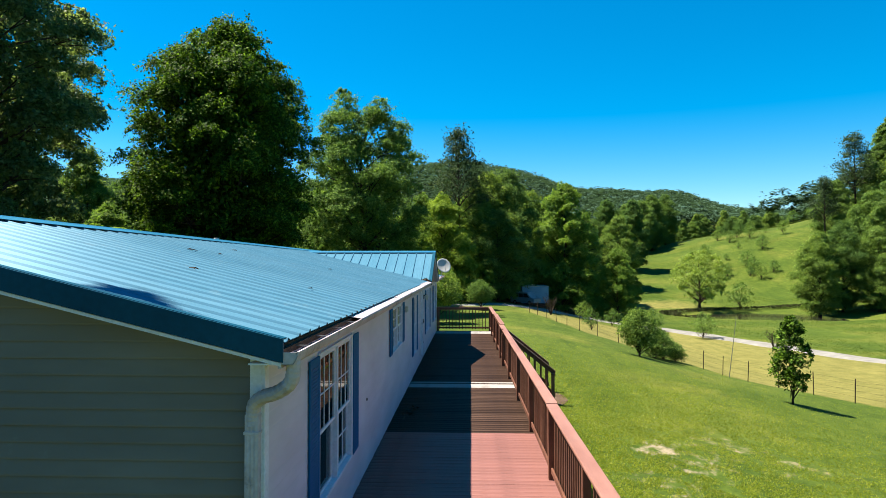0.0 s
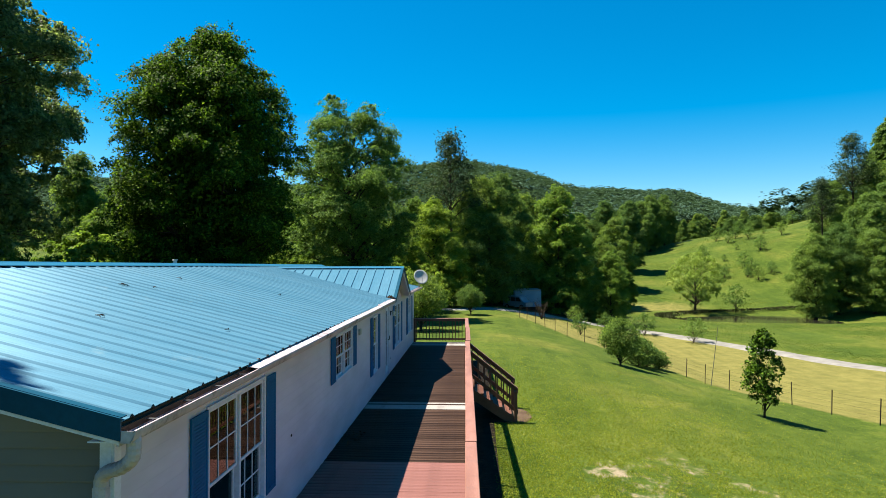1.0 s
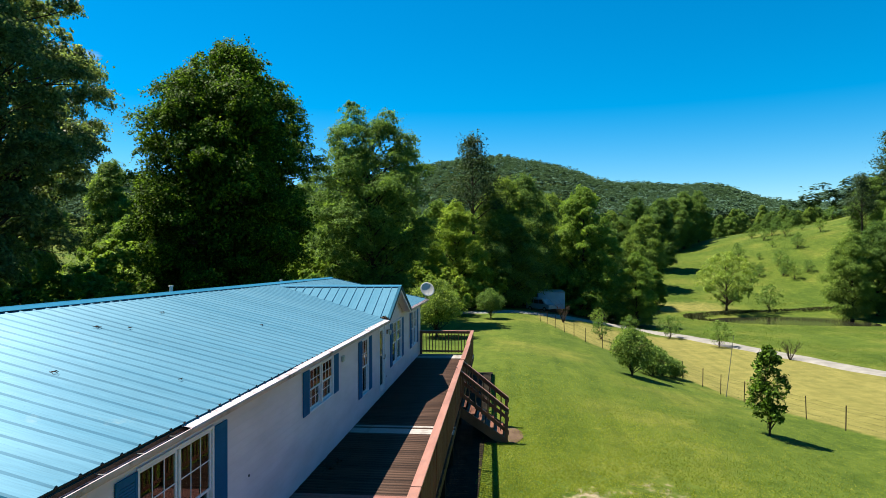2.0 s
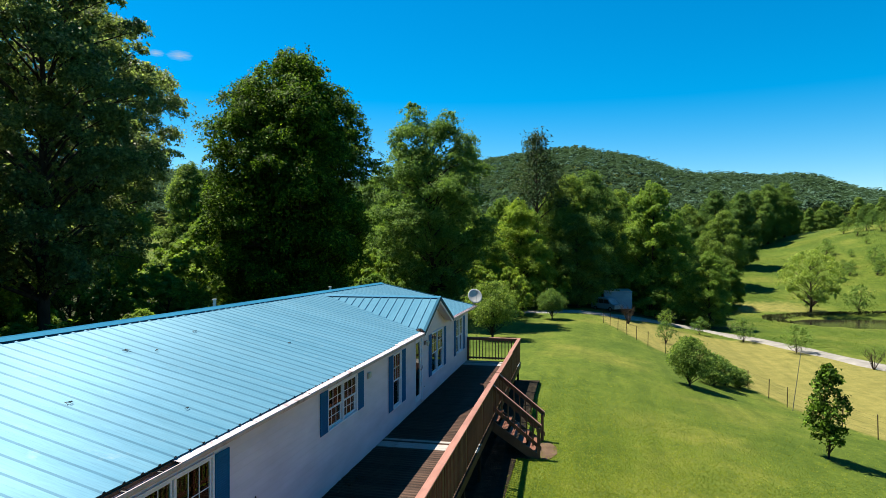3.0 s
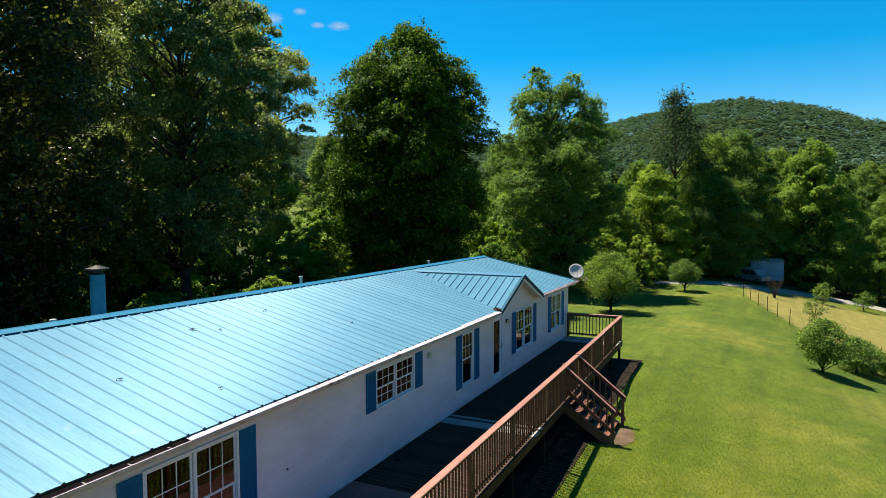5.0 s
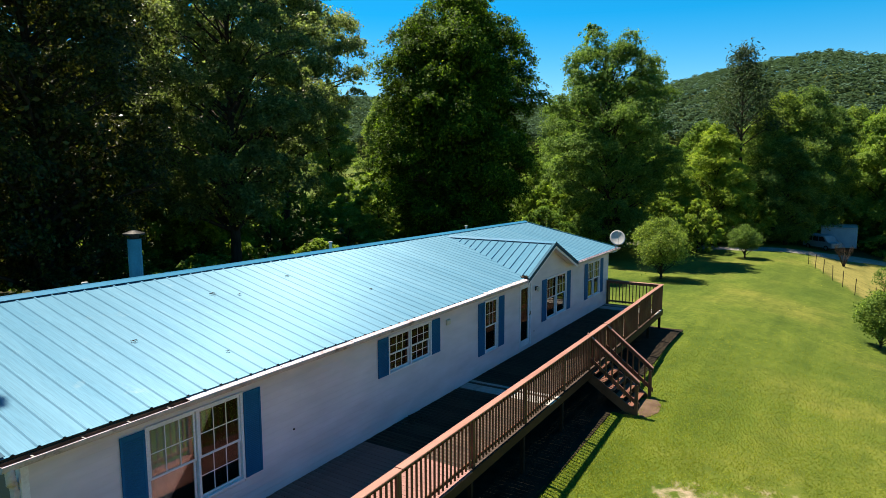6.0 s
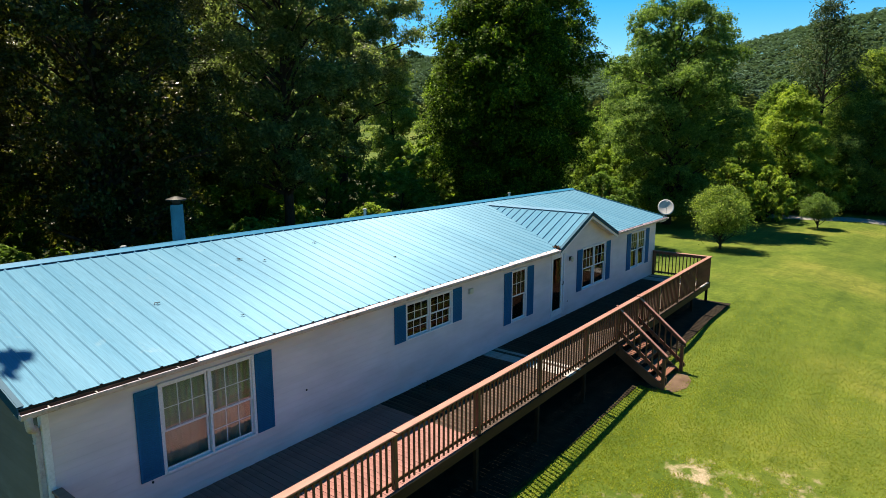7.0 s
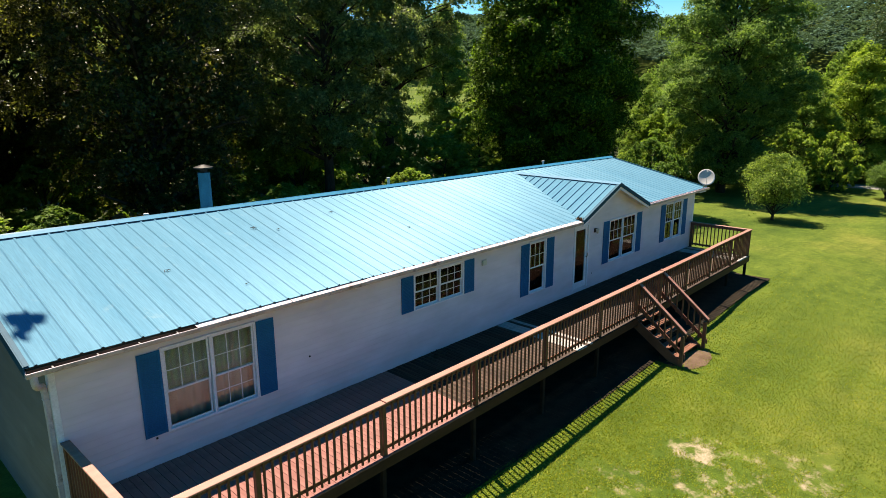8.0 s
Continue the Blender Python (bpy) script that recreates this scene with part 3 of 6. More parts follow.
def build_end_wall(name, y0, y1, outer, label):
    """A gable end, drawn across x, with its laps on the outer face."""
    rz = ridge_z(y0)
    fall = (rz - eave_z(y0)) / (EAVE_X - RIDGE_X)
    bm = bmesh.new()
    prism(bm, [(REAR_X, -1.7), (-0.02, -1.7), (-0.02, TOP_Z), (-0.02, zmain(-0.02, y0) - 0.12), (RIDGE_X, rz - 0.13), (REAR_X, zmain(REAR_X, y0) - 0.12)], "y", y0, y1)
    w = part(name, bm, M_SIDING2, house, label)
    step, z, s = 0.1245, -1.55, (-1 if outer < 0 else 1)
    yo = y0 if s < 0 else y1
    while z < rz - 0.2:
        z1 = z + step
        lim0 = min(0.0, RIDGE_X + (rz - 0.13 - z) / fall)
        lim1 = min(0.0, RIDGE_X + (rz - 0.13 - z1) / fall)
        r0 = max(REAR_X, RIDGE_X - (rz - 0.13 - z) / fall)
        r1 = max(REAR_X, RIDGE_X - (rz - 0.13 - z1) / fall)
        if lim1 <= r1 + 0.05:
            break
        bm = bmesh.new()
        v = [bm.verts.new(c) for c in ((r0, yo, z), (r0, yo + s * 0.022, z), (r0, yo + s * 0.023, z + 0.012), (r1, yo + s * 0.003, z1), (r1, yo, z1), (lim0, yo, z), (lim0, yo + s * 0.022, z), (lim0, yo + s * 0.023, z + 0.012), (lim1, yo + s * 0.003, z1), (lim1, yo, z1))]
        for f in ((0, 1, 6, 5), (1, 2, 7, 6), (2, 3, 8, 7), (3, 4, 9, 8), (0, 4, 3, 2, 1), (5, 6, 7, 8, 9)):
            bm.faces.new([v[i] for i in f])
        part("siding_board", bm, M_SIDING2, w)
        z = z1
    return w


build_end_wall("end_wall", NEAR_Y + 0.02, NEAR_Y + 0.16, -1, "pale lap siding, its shade put into a darker colour")
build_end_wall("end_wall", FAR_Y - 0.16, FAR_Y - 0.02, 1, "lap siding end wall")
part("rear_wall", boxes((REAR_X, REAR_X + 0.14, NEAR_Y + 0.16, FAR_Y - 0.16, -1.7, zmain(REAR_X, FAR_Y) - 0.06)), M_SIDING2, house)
part("floor_slab", boxes((REAR_X + 0.14, -0.14, NEAR_Y + 0.16, FAR_Y - 0.16, -0.10, 0.0)), M_ROOM, house)
part("ceiling", boxes((REAR_X + 0.14, -0.14, NEAR_Y + 0.16, FAR_Y - 0.16, 2.12, 2.2)), M_ROOM, house)
part("inner_wall", boxes((-4.3, -4.2, NEAR_Y + 0.16, FAR_Y - 0.16, 0.0, 2.12)), M_ROOM, house)
for yy in (6.0, 11.5, 14.7, 20.6):
    part("partition", boxes((-4.2, -0.15, yy, yy + 0.1, 0.0, 2.12)), M_ROOM, house)
# corner posts
part("corner_post", boxes((-0.075, 0.022, NEAR_Y - 0.006, NEAR_Y + 0.09, -1.6, 2.22), (-0.09, 0.0, NEAR_Y - 0.012, NEAR_Y + 0.02, -1.6, 2.22), bevel=0.004), M_WHITE, house, "white vinyl corner strip")
part("corner_post", boxes((-0.075, 0.022, FAR_Y - 0.09, FAR_Y + 0.006, -1.4, 2.22), bevel=0.004), M_WHITE, house, "white vinyl corner strip")


# roof: ribbed metal sheets of three ribs each
def rib_profile(width, ribs=3):
    """Offsets and heights across one sheet."""
    pts, pitch = [], width / ribs
    for k in range(ribs):
        c = (k + 0.5) * pitch
        if k == 0:
            pts.append((0.0005, 0.0))
        pts += [(c - 0.030, 0.0), (c - 0.011, 0.019), (c + 0.011, 0.019), (c + 0.030, 0.0)]
        for q in (0.29, 0.64):
            pts += [(c + pitch * q, 0.0), (c + pitch * (q + 0.02), 0.0016), (c + pitch * (q + 0.05), 0.0016), (c + pitch * (q + 0.07), 0.0)]
    pts = [p for p in pts if p[0] < width - 0.02]
    pts.append((width - 0.0005, 0.0))
    return pts


def roof_sheet(parent, y0, width, side=1):
    bm = bmesh.new()
    rows = []
    for dy, dz in rib_profile(width):
        y = y0 + dy
        x0 = EAVE_X
        if side > 0 and abs(y - GABLE_Y) < GABLE_HALF + 0.02:
            x0 = min(EAVE_X, valley_x(y) - 0.03)
        if side > 0:
            ends = [(x0 + (RIDGE_X - 0.0 - x0) * t) for t in (0, 0.33, 0.66, 1)]
        else:
            ends = [(2 * RIDGE_X - EAVE_X) + (RIDGE_X - (2 * RIDGE_X - EAVE_X)) * t for t in (0, 1)]
        sag = [0.004 * math.sin(y * 1.3 + k * 1.7) for k in range(len(ends))]
        rows.append(([bm.verts.new((x, y, zmain(x, y) + dz + s)) for x, s in zip(ends, sag)], [bm.verts.new((x, y, zmain(x, y) + dz + s - 0.006)) for x, s in zip(ends, sag)]))
    for (a, c), (b, d) in zip(rows, rows[1:]):
        for k in range(len(a) - 1):
            bm.faces.new((a[k], a[k + 1], b[k + 1], b[k]))
            bm.faces.new((c[k], d[k], d[k + 1], c[k + 1]))
        bm.faces.new((a[0], b[0], d[0], c[0]))
    return part("roof_sheet", bm, M_ROOF, parent)



def decking(bm, front, y0, y1):
    """Boarding under the metal, from the front edge over the ridge to the rear eave."""
    rear = 2 * RIDGE_X - EAVE_X + 0.03
    ends = []
    for y in (y0, y1):
        ends.append([bm.verts.new(c) for c in ((front, y, zmain(front, y) - 0.03), (RIDGE_X, y, ridge_z(y) - 0.03), (rear, y, zmain(rear, y) - 0.03), (rear, y, zmain(rear, y) - 0.09), (RIDGE_X, y, ridge_z(y) - 0.12), (front, y, zmain(front, y) - 0.09))])
    for i in range(6):
        bm.faces.new((ends[0][i], ends[0][(i + 1) % 6], ends[1][(i + 1) % 6], ends[1][i]))
    bm.faces.new(ends[0])
    bm.faces.new(ends[1][::-1])


bm = bmesh.new()
decking(bm, EAVE_X - 0.03, ROOF_Y0 + 0.03, GABLE_Y - GABLE_HALF - 0.05)
decking(bm, EAVE_X - 0.03, GABLE_Y + GABLE_HALF + 0.05, ROOF_Y1 - 0.03)
decking(bm, -0.2, GABLE_Y - GABLE_HALF - 0.05, GABLE_Y + GABLE_HALF + 0.05)
roof = part("roof", bm, M_FRAMEWOOD, house, "light blue ribbed metal roof")
SHEETS = 27
SHEET_W = (ROOF_Y1 - ROOF_Y0) / SHEETS
for i in range(SHEETS):
    roof_sheet(roof, ROOF_Y0 + i * SHEET_W, SHEET_W, 1)
    roof_sheet(roof, ROOF_Y0 + i * SHEET_W, SHEET_W, -1)


def gable_half(parent, s):
    """One slope of the small front gable, with standing seams."""
    out_x, back_x = 0.34, valley_x(GABLE_Y) - 0.02
    bm = bmesh.new()
    xs = []
    x = out_x
    while x > back_x:
        xs += [(x, 0.0), (x - 0.014, 0.032), (x - 0.032, 0.032), (x - 0.046, 0.0)]
        x -= 0.30
    xs = [p for p in xs if p[0] > back_x] + [(back_x, 0.0)]
    rows = []
    for x, dz in xs:
        w = min(GABLE_HALF, max(0.0, (GABLE_Z - zmain(min(x, EAVE_X), GABLE_Y)) / GSLOPE))
        if x > EAVE_X - 0.3:
            w = GABLE_HALF + 0.02
        a = (x, GABLE_Y, GABLE_Z + dz * 0.8)
        b = (x, GABLE_Y + s * w, GABLE_Z - GSLOPE * w + dz)
        rows.append([bm.verts.new(a), bm.verts.new(b), bm.verts.new((b[0], b[1], b[2] - 0.012)), bm.verts.new((a[0], a[1], a[2] - 0.012))])
    for p, q in zip(rows, rows[1:]):
        bm.faces.new((p[0], p[1], q[1], q[0]))
        bm.faces.new((p[2], p[3], q[3], q[2]))
        bm.faces.new((p[1], p[2], q[2], q[1]))
    bm.faces.new(rows[0])
    return part("gable_roof_sheet", bm, M_GABLE, parent, "light blue standing-seam gable sheet")


for s in (-1, 1):
    gable_half(roof, s)
    # rake trim and soffit of the gable
    bm = bmesh.new()
    y1 = GABLE_Y + s * (GABLE_HALF + 0.03)
    z1 = zgable(y1)
    for x0, x1, up, dn in ((0.335, 0.352, 0.035, 0.085),):
        prism(bm, [(GABLE_Y, GABLE_Z + up), (y1, z1 + up), (y1, z1 - dn), (GABLE_Y, GABLE_Z - dn)], "x", x0, x1)
    prism(bm, [(GABLE_Y, GABLE_Z + 0.045), (y1, z1 + 0.045), (y1, z1 + 0.036), (GABLE_Y, GABLE_Z + 0.036)], "x", 0.26, 0.352)
    part("rake_trim", bm, M_TRIM, roof, "dark blue metal rake trim")
    bm = bmesh.new()
    prism(bm, [(GABLE_Y, GABLE_Z - 0.085), (y1, z1 - 0.085), (y1, z1 - 0.105), (GABLE_Y, GABLE_Z - 0.105)], "x", 0.02, 0.333)
    part("gable_soffit", bm, M_WHITE, roof)
    bm = bmesh.new()
    prism(bm, [(GABLE_Y, GABLE_Z - 0.086), (y1, z1 - 0.086), (y1, z1 - 0.17), (GABLE_Y, GABLE_Z - 0.17)], "x", 0.305, 0.331)
    part("gable_fascia", bm, M_WHITE, roof)
bm = bmesh.new()
prism(bm, [(GABLE_Y - 0.11, GABLE_Z - 0.012), (GABLE_Y, GABLE_Z + 0.045), (GABLE_Y + 0.11, GABLE_Z - 0.012), (GABLE_Y + 0.11, GABLE_Z - 0.004), (GABLE_Y, GABLE_Z + 0.053), (GABLE_Y - 0.11, GABLE_Z - 0.004)], "x", -3.9, 0.352)
part("gable_ridge_cap", bm, M_CAP, roof)

# ridge cap in lengths
y = ROOF_Y0 - 0.02
while y < ROOF_Y1:
    y1 = min(y + 3.05, ROOF_Y1 + 0.02)
    bm = bmesh.new()
    w, d = 0.17, 0.17 * SLOPE
    half = [(0.03, 0.030), (w, 0.024 - d), (w, 0.029 - d), (0.03, 0.036)]
    prism(bm, [(RIDGE_X, 0.046)] + [(RIDGE_X + a, b) for a, b in half] + [(RIDGE_X, 0.053)] + [(RIDGE_X - a, b) for a, b in half[::-1]], "y", y, y1 - 0.004)
    for v in bm.verts:
        v.co.z += ridge_z(v.co.y)
    part("ridge_cap", bm, M_CAP, roof)
    y = y1

# rake trims at both ends of the main roof
for y0, y1 in ((ROOF_Y0 - 0.018, ROOF_Y0), (ROOF_Y1, ROOF_Y1 + 0.018)):
    rz, ez = ridge_z(y0), eave_z(y0)
    fall = (rz - ez) / (EAVE_X - RIDGE_X)
    for s in (1, -1):
        ex = RIDGE_X + s * (EAVE_X - RIDGE_X + 0.01)
        bm = bmesh.new()
        prism(bm, [(RIDGE_X, rz + 0.03), (ex, ez + 0.03), (ex, ez - 0.13), (RIDGE_X, rz - 0.13)], "y", y0, y1)
        inn = y0 + 0.018 if y0 < 5 else y0 - 0.07
        prism(bm, [(RIDGE_X, rz + 0.034), (ex, ez + 0.034), (ex, ez + 0.026), (RIDGE_X, rz + 0.026)], "y", inn, inn + 0.07)
        part("rake_trim", bm, M_TRIM, roof, "dark blue metal rake trim")
        bm = bmesh.new()
        a, b = (y1 + 0.002, NEAR_Y + 0.02) if y0 < 5 else (FAR_Y - 0.02, y0 - 0.002)
        prism(bm, [(RIDGE_X, rz - 0.135), (ex - s * 0.02, ez - 0.135), (ex - s * 0.02, ez - 0.16), (RIDGE_X, rz - 0.16)], "y", a, b)
        part("rake_soffit", bm, M_WHITE, roof)
        bm = bmesh.new()
        a, b = (NEAR_Y - 0.045, NEAR_Y + 0.01) if y0 < 5 else (FAR_Y - 0.01, FAR_Y + 0.045)
        prism(bm, [(RIDGE_X, rz - 0.162), (ex - s * 0.3, ez + 0.3 * fall - 0.162), (ex - s * 0.3, ez + 0.3 * fall - 0.225), (RIDGE_X, rz - 0.225)], "y", a, b)
        part("frieze_board", bm, M_WHITE, roof)

# eaves: soffit, fascia
for y0, y1 in ((ROOF_Y0 + 0.01, GABLE_Y - GABLE_HALF - 0.02), (GABLE_Y + GABLE_HALF + 0.02, ROOF_Y1 - 0.01)):
    part("soffit", boxes((0.0, EAVE_X - 0.035, y0, y1, 2.195, 2.205)), M_WHITE, roof)
    part("fascia", boxes((EAVE_X - 0.033, EAVE_X - 0.008, y0, y1, 2.17, eave_z(y1) - 0.012), bevel=0.003), M_GUTTER, roof)
    part("frieze_board", boxes((0.018, 0.034, max(y0, NEAR_Y), min(y1, FAR_Y), 2.13, 2.195), bevel=0.003), M_WHITE, roof)

# gutters: an open trough with a rolled lip
GUT = [(0.236, 2.300), (0.236, 2.200), (0.318, 2.200), (0.338, 2.225), (0.352, 2.262), (0.356, 2.288), (0.345, 2.291), (0.342, 2.282)]
GUT_IN = [(0.338, 2.284), (0.344, 2.264), (0.330, 2.230), (0.314, 2.207), (0.243, 2.207), (0.243, 2.300)]


def gutter(y0, y1):
    bm = bmesh.new()
    prism(bm, GUT + GUT_IN, "y", y0, y1)
    for a, b in ((y0, y0 + 0.004), (y1 - 0.004, y1)):
        prism(bm, [(0.240, 2.285), (0.240, 2.204), (0.318, 2.204), (0.340, 2.240), (0.348, 2.285)], "y", a, b)
    return part("gutter", bm, M_GUTTER, roof, "stained white metal gutter")


gut = gutter(ROOF_Y0 - 0.01, GABLE_Y - GABLE_HALF - 0.05)
gutter(GABLE_Y + GABLE_HALF + 0.12, ROOF_Y1)
bm = bmesh.new()
rows = []
for i in range(120):
    y = ROOF_Y0 + 0.02 + i * 0.042
    rows.append([bm.verts.new((x, y, 2.238 + 0.022 * noise.noise(Vector((x * 30, y * 5, 1))) + 0.012 * random.random())) for x in (0.246, 0.27, 0.295, 0.32, 0.338)])
for a, b in zip(rows, rows[1:]):
    for k in range(4):
        bm.faces.new((a[k], a[k + 1], b[k + 1], b[k]))
part("leaf_debris", bm, M_DEBRIS, gut, "brown rotted leaves in the gutter")
for i in range(4):
    y = 0.75 + i * 0.62
    part("gutter_strap", boxes((0.23, 0.35, y, y + 0.022, 2.286, 2.29)), M_STEEL, gut)
# the flat cover over the rest of the gutter, in bent lengths
y = 2.95
while y < GABLE_Y - GABLE_HALF - 0.15:
    y1 = min(y + 1.9, GABLE_Y - GABLE_HALF - 0.1)
    bm = bmesh.new()
    o = random.uniform(-0.006, 0.006)
    prism(bm, [(0.20, 2.318 + o), (0.352, 2.292 + o), (0.358, 2.28 + o), (0.362, 2.282 + o), (0.356, 2.297 + o), (0.20, 2.323 + o)], "y", y, y1 - random.uniform(0.004, 0.02))
    part("gutter_cover", bm, M_GUTTER, gut, "pale weathered gutter cover strip")
    y = y1
# ragged drip edge with foam closures under each rib
me = box_mesh("rib_closure", 0.03, 0.046, 0.018, M_BLACK, 0.005)
y = ROOF_Y0 + SHEET_W / 6
while y < ROOF_Y1 - 0.05:
    if abs(y - GABLE_Y) > GABLE_HALF + 0.05:
        piece("rib_closure", me, roof, pose(EAVE_X - 0.010, y, eave_z(y) + 0.004, random.uniform(-8, 8), 0, random.uniform(-12, 12)))
    y += SHEET_W / 3
part("drip_edge", boxes((EAVE_X - 0.008, EAVE_X + 0.004, ROOF_Y0 + 0.01, GABLE_Y - GABLE_HALF - 0.03, eave_z(15) - 0.05, eave_z(15) - 0.004)), M_FRAMEWOOD, roof, "dark dirty drip edge")

# downspout at the near corner
def bend3(pts, per=5):
    """A smooth line through points in space."""
    out = []
    for i in range(len(pts) - 1):
        p = [Vector(pts[min(max(i + k, 0), len(pts) - 1)]) for k in (-1, 0, 1, 2)]
        for j in range(per):
            t = j / per
            out.append(0.5 * ((2 * p[1]) + (p[2] - p[0]) * t + (2 * p[0] - 5 * p[1] + 4 * p[2] - p[3]) * t * t + (3 * p[1] - p[0] - 3 * p[2] + p[3]) * t ** 3))
    return out + [Vector(pts[-1])]


bm = bmesh.new()
path = [tuple(p) for p in bend3([(0.29, 0.50, 2.24), (0.295, 0.505, 2.15), (0.27, 0.52, 2.06), (0.17, 0.56, 1.985), (0.05, 0.62, 1.94), (-0.03, 0.665, 1.88), (-0.05, 0.686, 1.79), (-0.05, 0.688, 1.72)])]
tube(bm, path, [0.050 + 0.0035 * (i % 2) for i in range(len(path))], 12)
spout = part("downspout", bm, M_GUTTER, house, "fluted beige metal downspout")
bm = bmesh.new()
prism(bm, [(-0.100, 0.655), (-0.08, 0.648), (-0.065, 0.655), (-0.05, 0.648), (-0.035, 0.655), (-0.02, 0.648), (0.0, 0.655), (0.0, 0.722), (-0.100, 0.722)], "z", -1.35, 1.80)
part("downspout_pipe", bm, M_GUTTER, spout)
for z in (1.66, 0.2):
    part("strap", boxes((-0.106, 0.006, 0.643, 0.724, z, z + 0.02)), M_GUTTER, spout)

# windows
def window(y0, y1, z0, z1, units):
    w = part("window", boxes((-0.10, 0.026, y0 - 0.04, y0 + 0.012, z0 - 0.035, z1 + 0.04), (-0.10, 0.026, y1 - 0.012, y1 + 0.04, z0 - 0.035, z1 + 0.04), (-0.10, 0.026, y0 + 0.012, y1 - 0.012, z1, z1 + 0.04), (-0.10, 0.034, y0 + 0.012, y1 - 0.012, z0 - 0.035, z0 + 0.004), bevel=0.004), M_WHITE, house, "white double-hung window with divided panes")
    uw = (y1 - y0) / units
    for u in range(units):
        a, b = y0 + u * uw + 0.013, y0 + (u + 1) * uw - 0.013
        if u:
            part("mullion", boxes((-0.09, 0.024, a - 0.035, a + 0.009, z0 + 0.005, z1 - 0.001), bevel=0.003), M_WHITE, w)
            a += 0.010
        if u < units - 1:
            b -= 0.024
        zm = (z0 + z1) / 2 - (0.045 if y0 < 5 else 0.0)
        for lo, hi, x, g in ((z0 + 0.006, zm + 0.02, -0.045, 0.0), (zm - 0.02, z1 - 0.002, -0.012, 0.0)):
            s = 0.034
            part("sash", boxes((x - 0.014, x + 0.014, a, a + s, lo, hi), (x - 0.014, x + 0.014, b - s, b, lo, hi), (x - 0.014, x + 0.014, a + s, b - s, lo, lo + s), (x - 0.014, x + 0.014, a + s, b - s, hi - s, hi), bevel=0.003), M_WHITE, w)
            if lo < z0 + 0.1 and not (y0 > 5 and y0 < 12 or y0 < 5 and u == 1):
                part("pane", boxes((x + 0.001, x + 0.005, a + s - 0.004, b - s + 0.004, lo + s - 0.004, hi - s + 0.004)), M_GLASS, w).visible_shadow = False
                continue
            cols, rws = 3, 2
            specs = [(x + g + 0.006, x + g + 0.012, a + s + (b - a - 2 * s) * k / cols - 0.007, a + s + (b - a - 2 * s) * k / cols + 0.007, lo + s, hi - s) for k in range(1, cols)]
            specs += [(x + g + 0.0062, x + g + 0.0118, a + s, b - s, lo + s + (hi - lo - 2 * s) * k / rws - 0.007, lo + s + (hi - lo - 2 * s) * k / rws + 0.007) for k in range(1, rws)]
            part("muntin_grid", boxes(*specs), M_WHITE, w)
            part("pane", boxes((x + 0.001, x + 0.005, a + s - 0.004, b - s + 0.004, lo + s - 0.004, hi - s + 0.004)), M_GLASS, w).visible_shadow = False
    return w


for w in WINDOWS:
    window(*w)


def shutter(y0, y1, z0, z1):
    s = part("shutter", boxes((0.017, 0.036, y0, y0 + 0.045, z0, z1), (0.017, 0.036, y1 - 0.045, y1, z0, z1), (0.017, 0.036, y0 + 0.045, y1 - 0.045, z1 - 0.06, z1), (0.017, 0.036, y0 + 0.045, y1 - 0.045, z0, z0 + 0.06), bevel=0.003), M_SHUTTER, house, "blue louvred window shutter")
    bm = bmesh.new()
    z = z0 + 0.07
    while z < z1 - 0.07:
        prism(bm, [(0.018, z - 0.004), (0.031, z - 0.004), (0.0335, z + 0.026), (0.018, z + 0.026)], "y", y0 + 0.046, y1 - 0.046)
        z += 0.034
    part("louvre", bm, M_SHUTTER, s)


for i, (y0, y1, z0, z1, u) in enumerate(WINDOWS):
    shutter(y0 - 0.045 - 0.385, y0 - 0.045, z0 - 0.015, z1 + 0.02)
    shutter(y1 + 0.045, y1 + 0.045 + 0.375, z0 - 0.015, z1 + 0.02)

# glazed door
y0, y1, z0, z1 = DOOR
door = part("door", boxes((-0.05, -0.01, y0 + 0.01, y0 + 0.11, z0, z1), (-0.05, -0.01, y1 - 0.11, y1 - 0.01, z0, z1), (-0.05, -0.01, y0 + 0.11, y1 - 0.11, z1 - 0.11, z1), (-0.05, -0.01, y0 + 0.11, y1 - 0.11, z0, z0 + 0.19), bevel=0.004), M_WHITE, house, "white storm door with full-length glass")
part("pane", boxes((-0.034, -0.028, y0 + 0.10, y1 - 0.10, z0 + 0.18, z1 - 0.10)), M_GLASS, door).visible_shadow = False
part("door_frame", boxes((-0.10, 0.028, y0 - 0.05, y0 + 0.008, -0.02, z1 + 0.06), (-0.10, 0.028, y1 - 0.008, y1 + 0.05, -0.02, z1 + 0.06), (-0.10, 0.028, y0 + 0.008, y1 - 0.008, z1 + 0.002, z1 + 0.06), bevel=0.004), M_WHITE, door)
bm = bmesh.new()
tube(bm, [(-0.012, y1 - 0.06, 1.0), (0.035, y1 - 0.06, 1.0), (0.045, y1 - 0.06, 1.03), (0.045, y1 - 0.06, 1.12)], [0.012] * 4, 8)
part("door_handle", bm, M_BLACK, door, "black door handle")

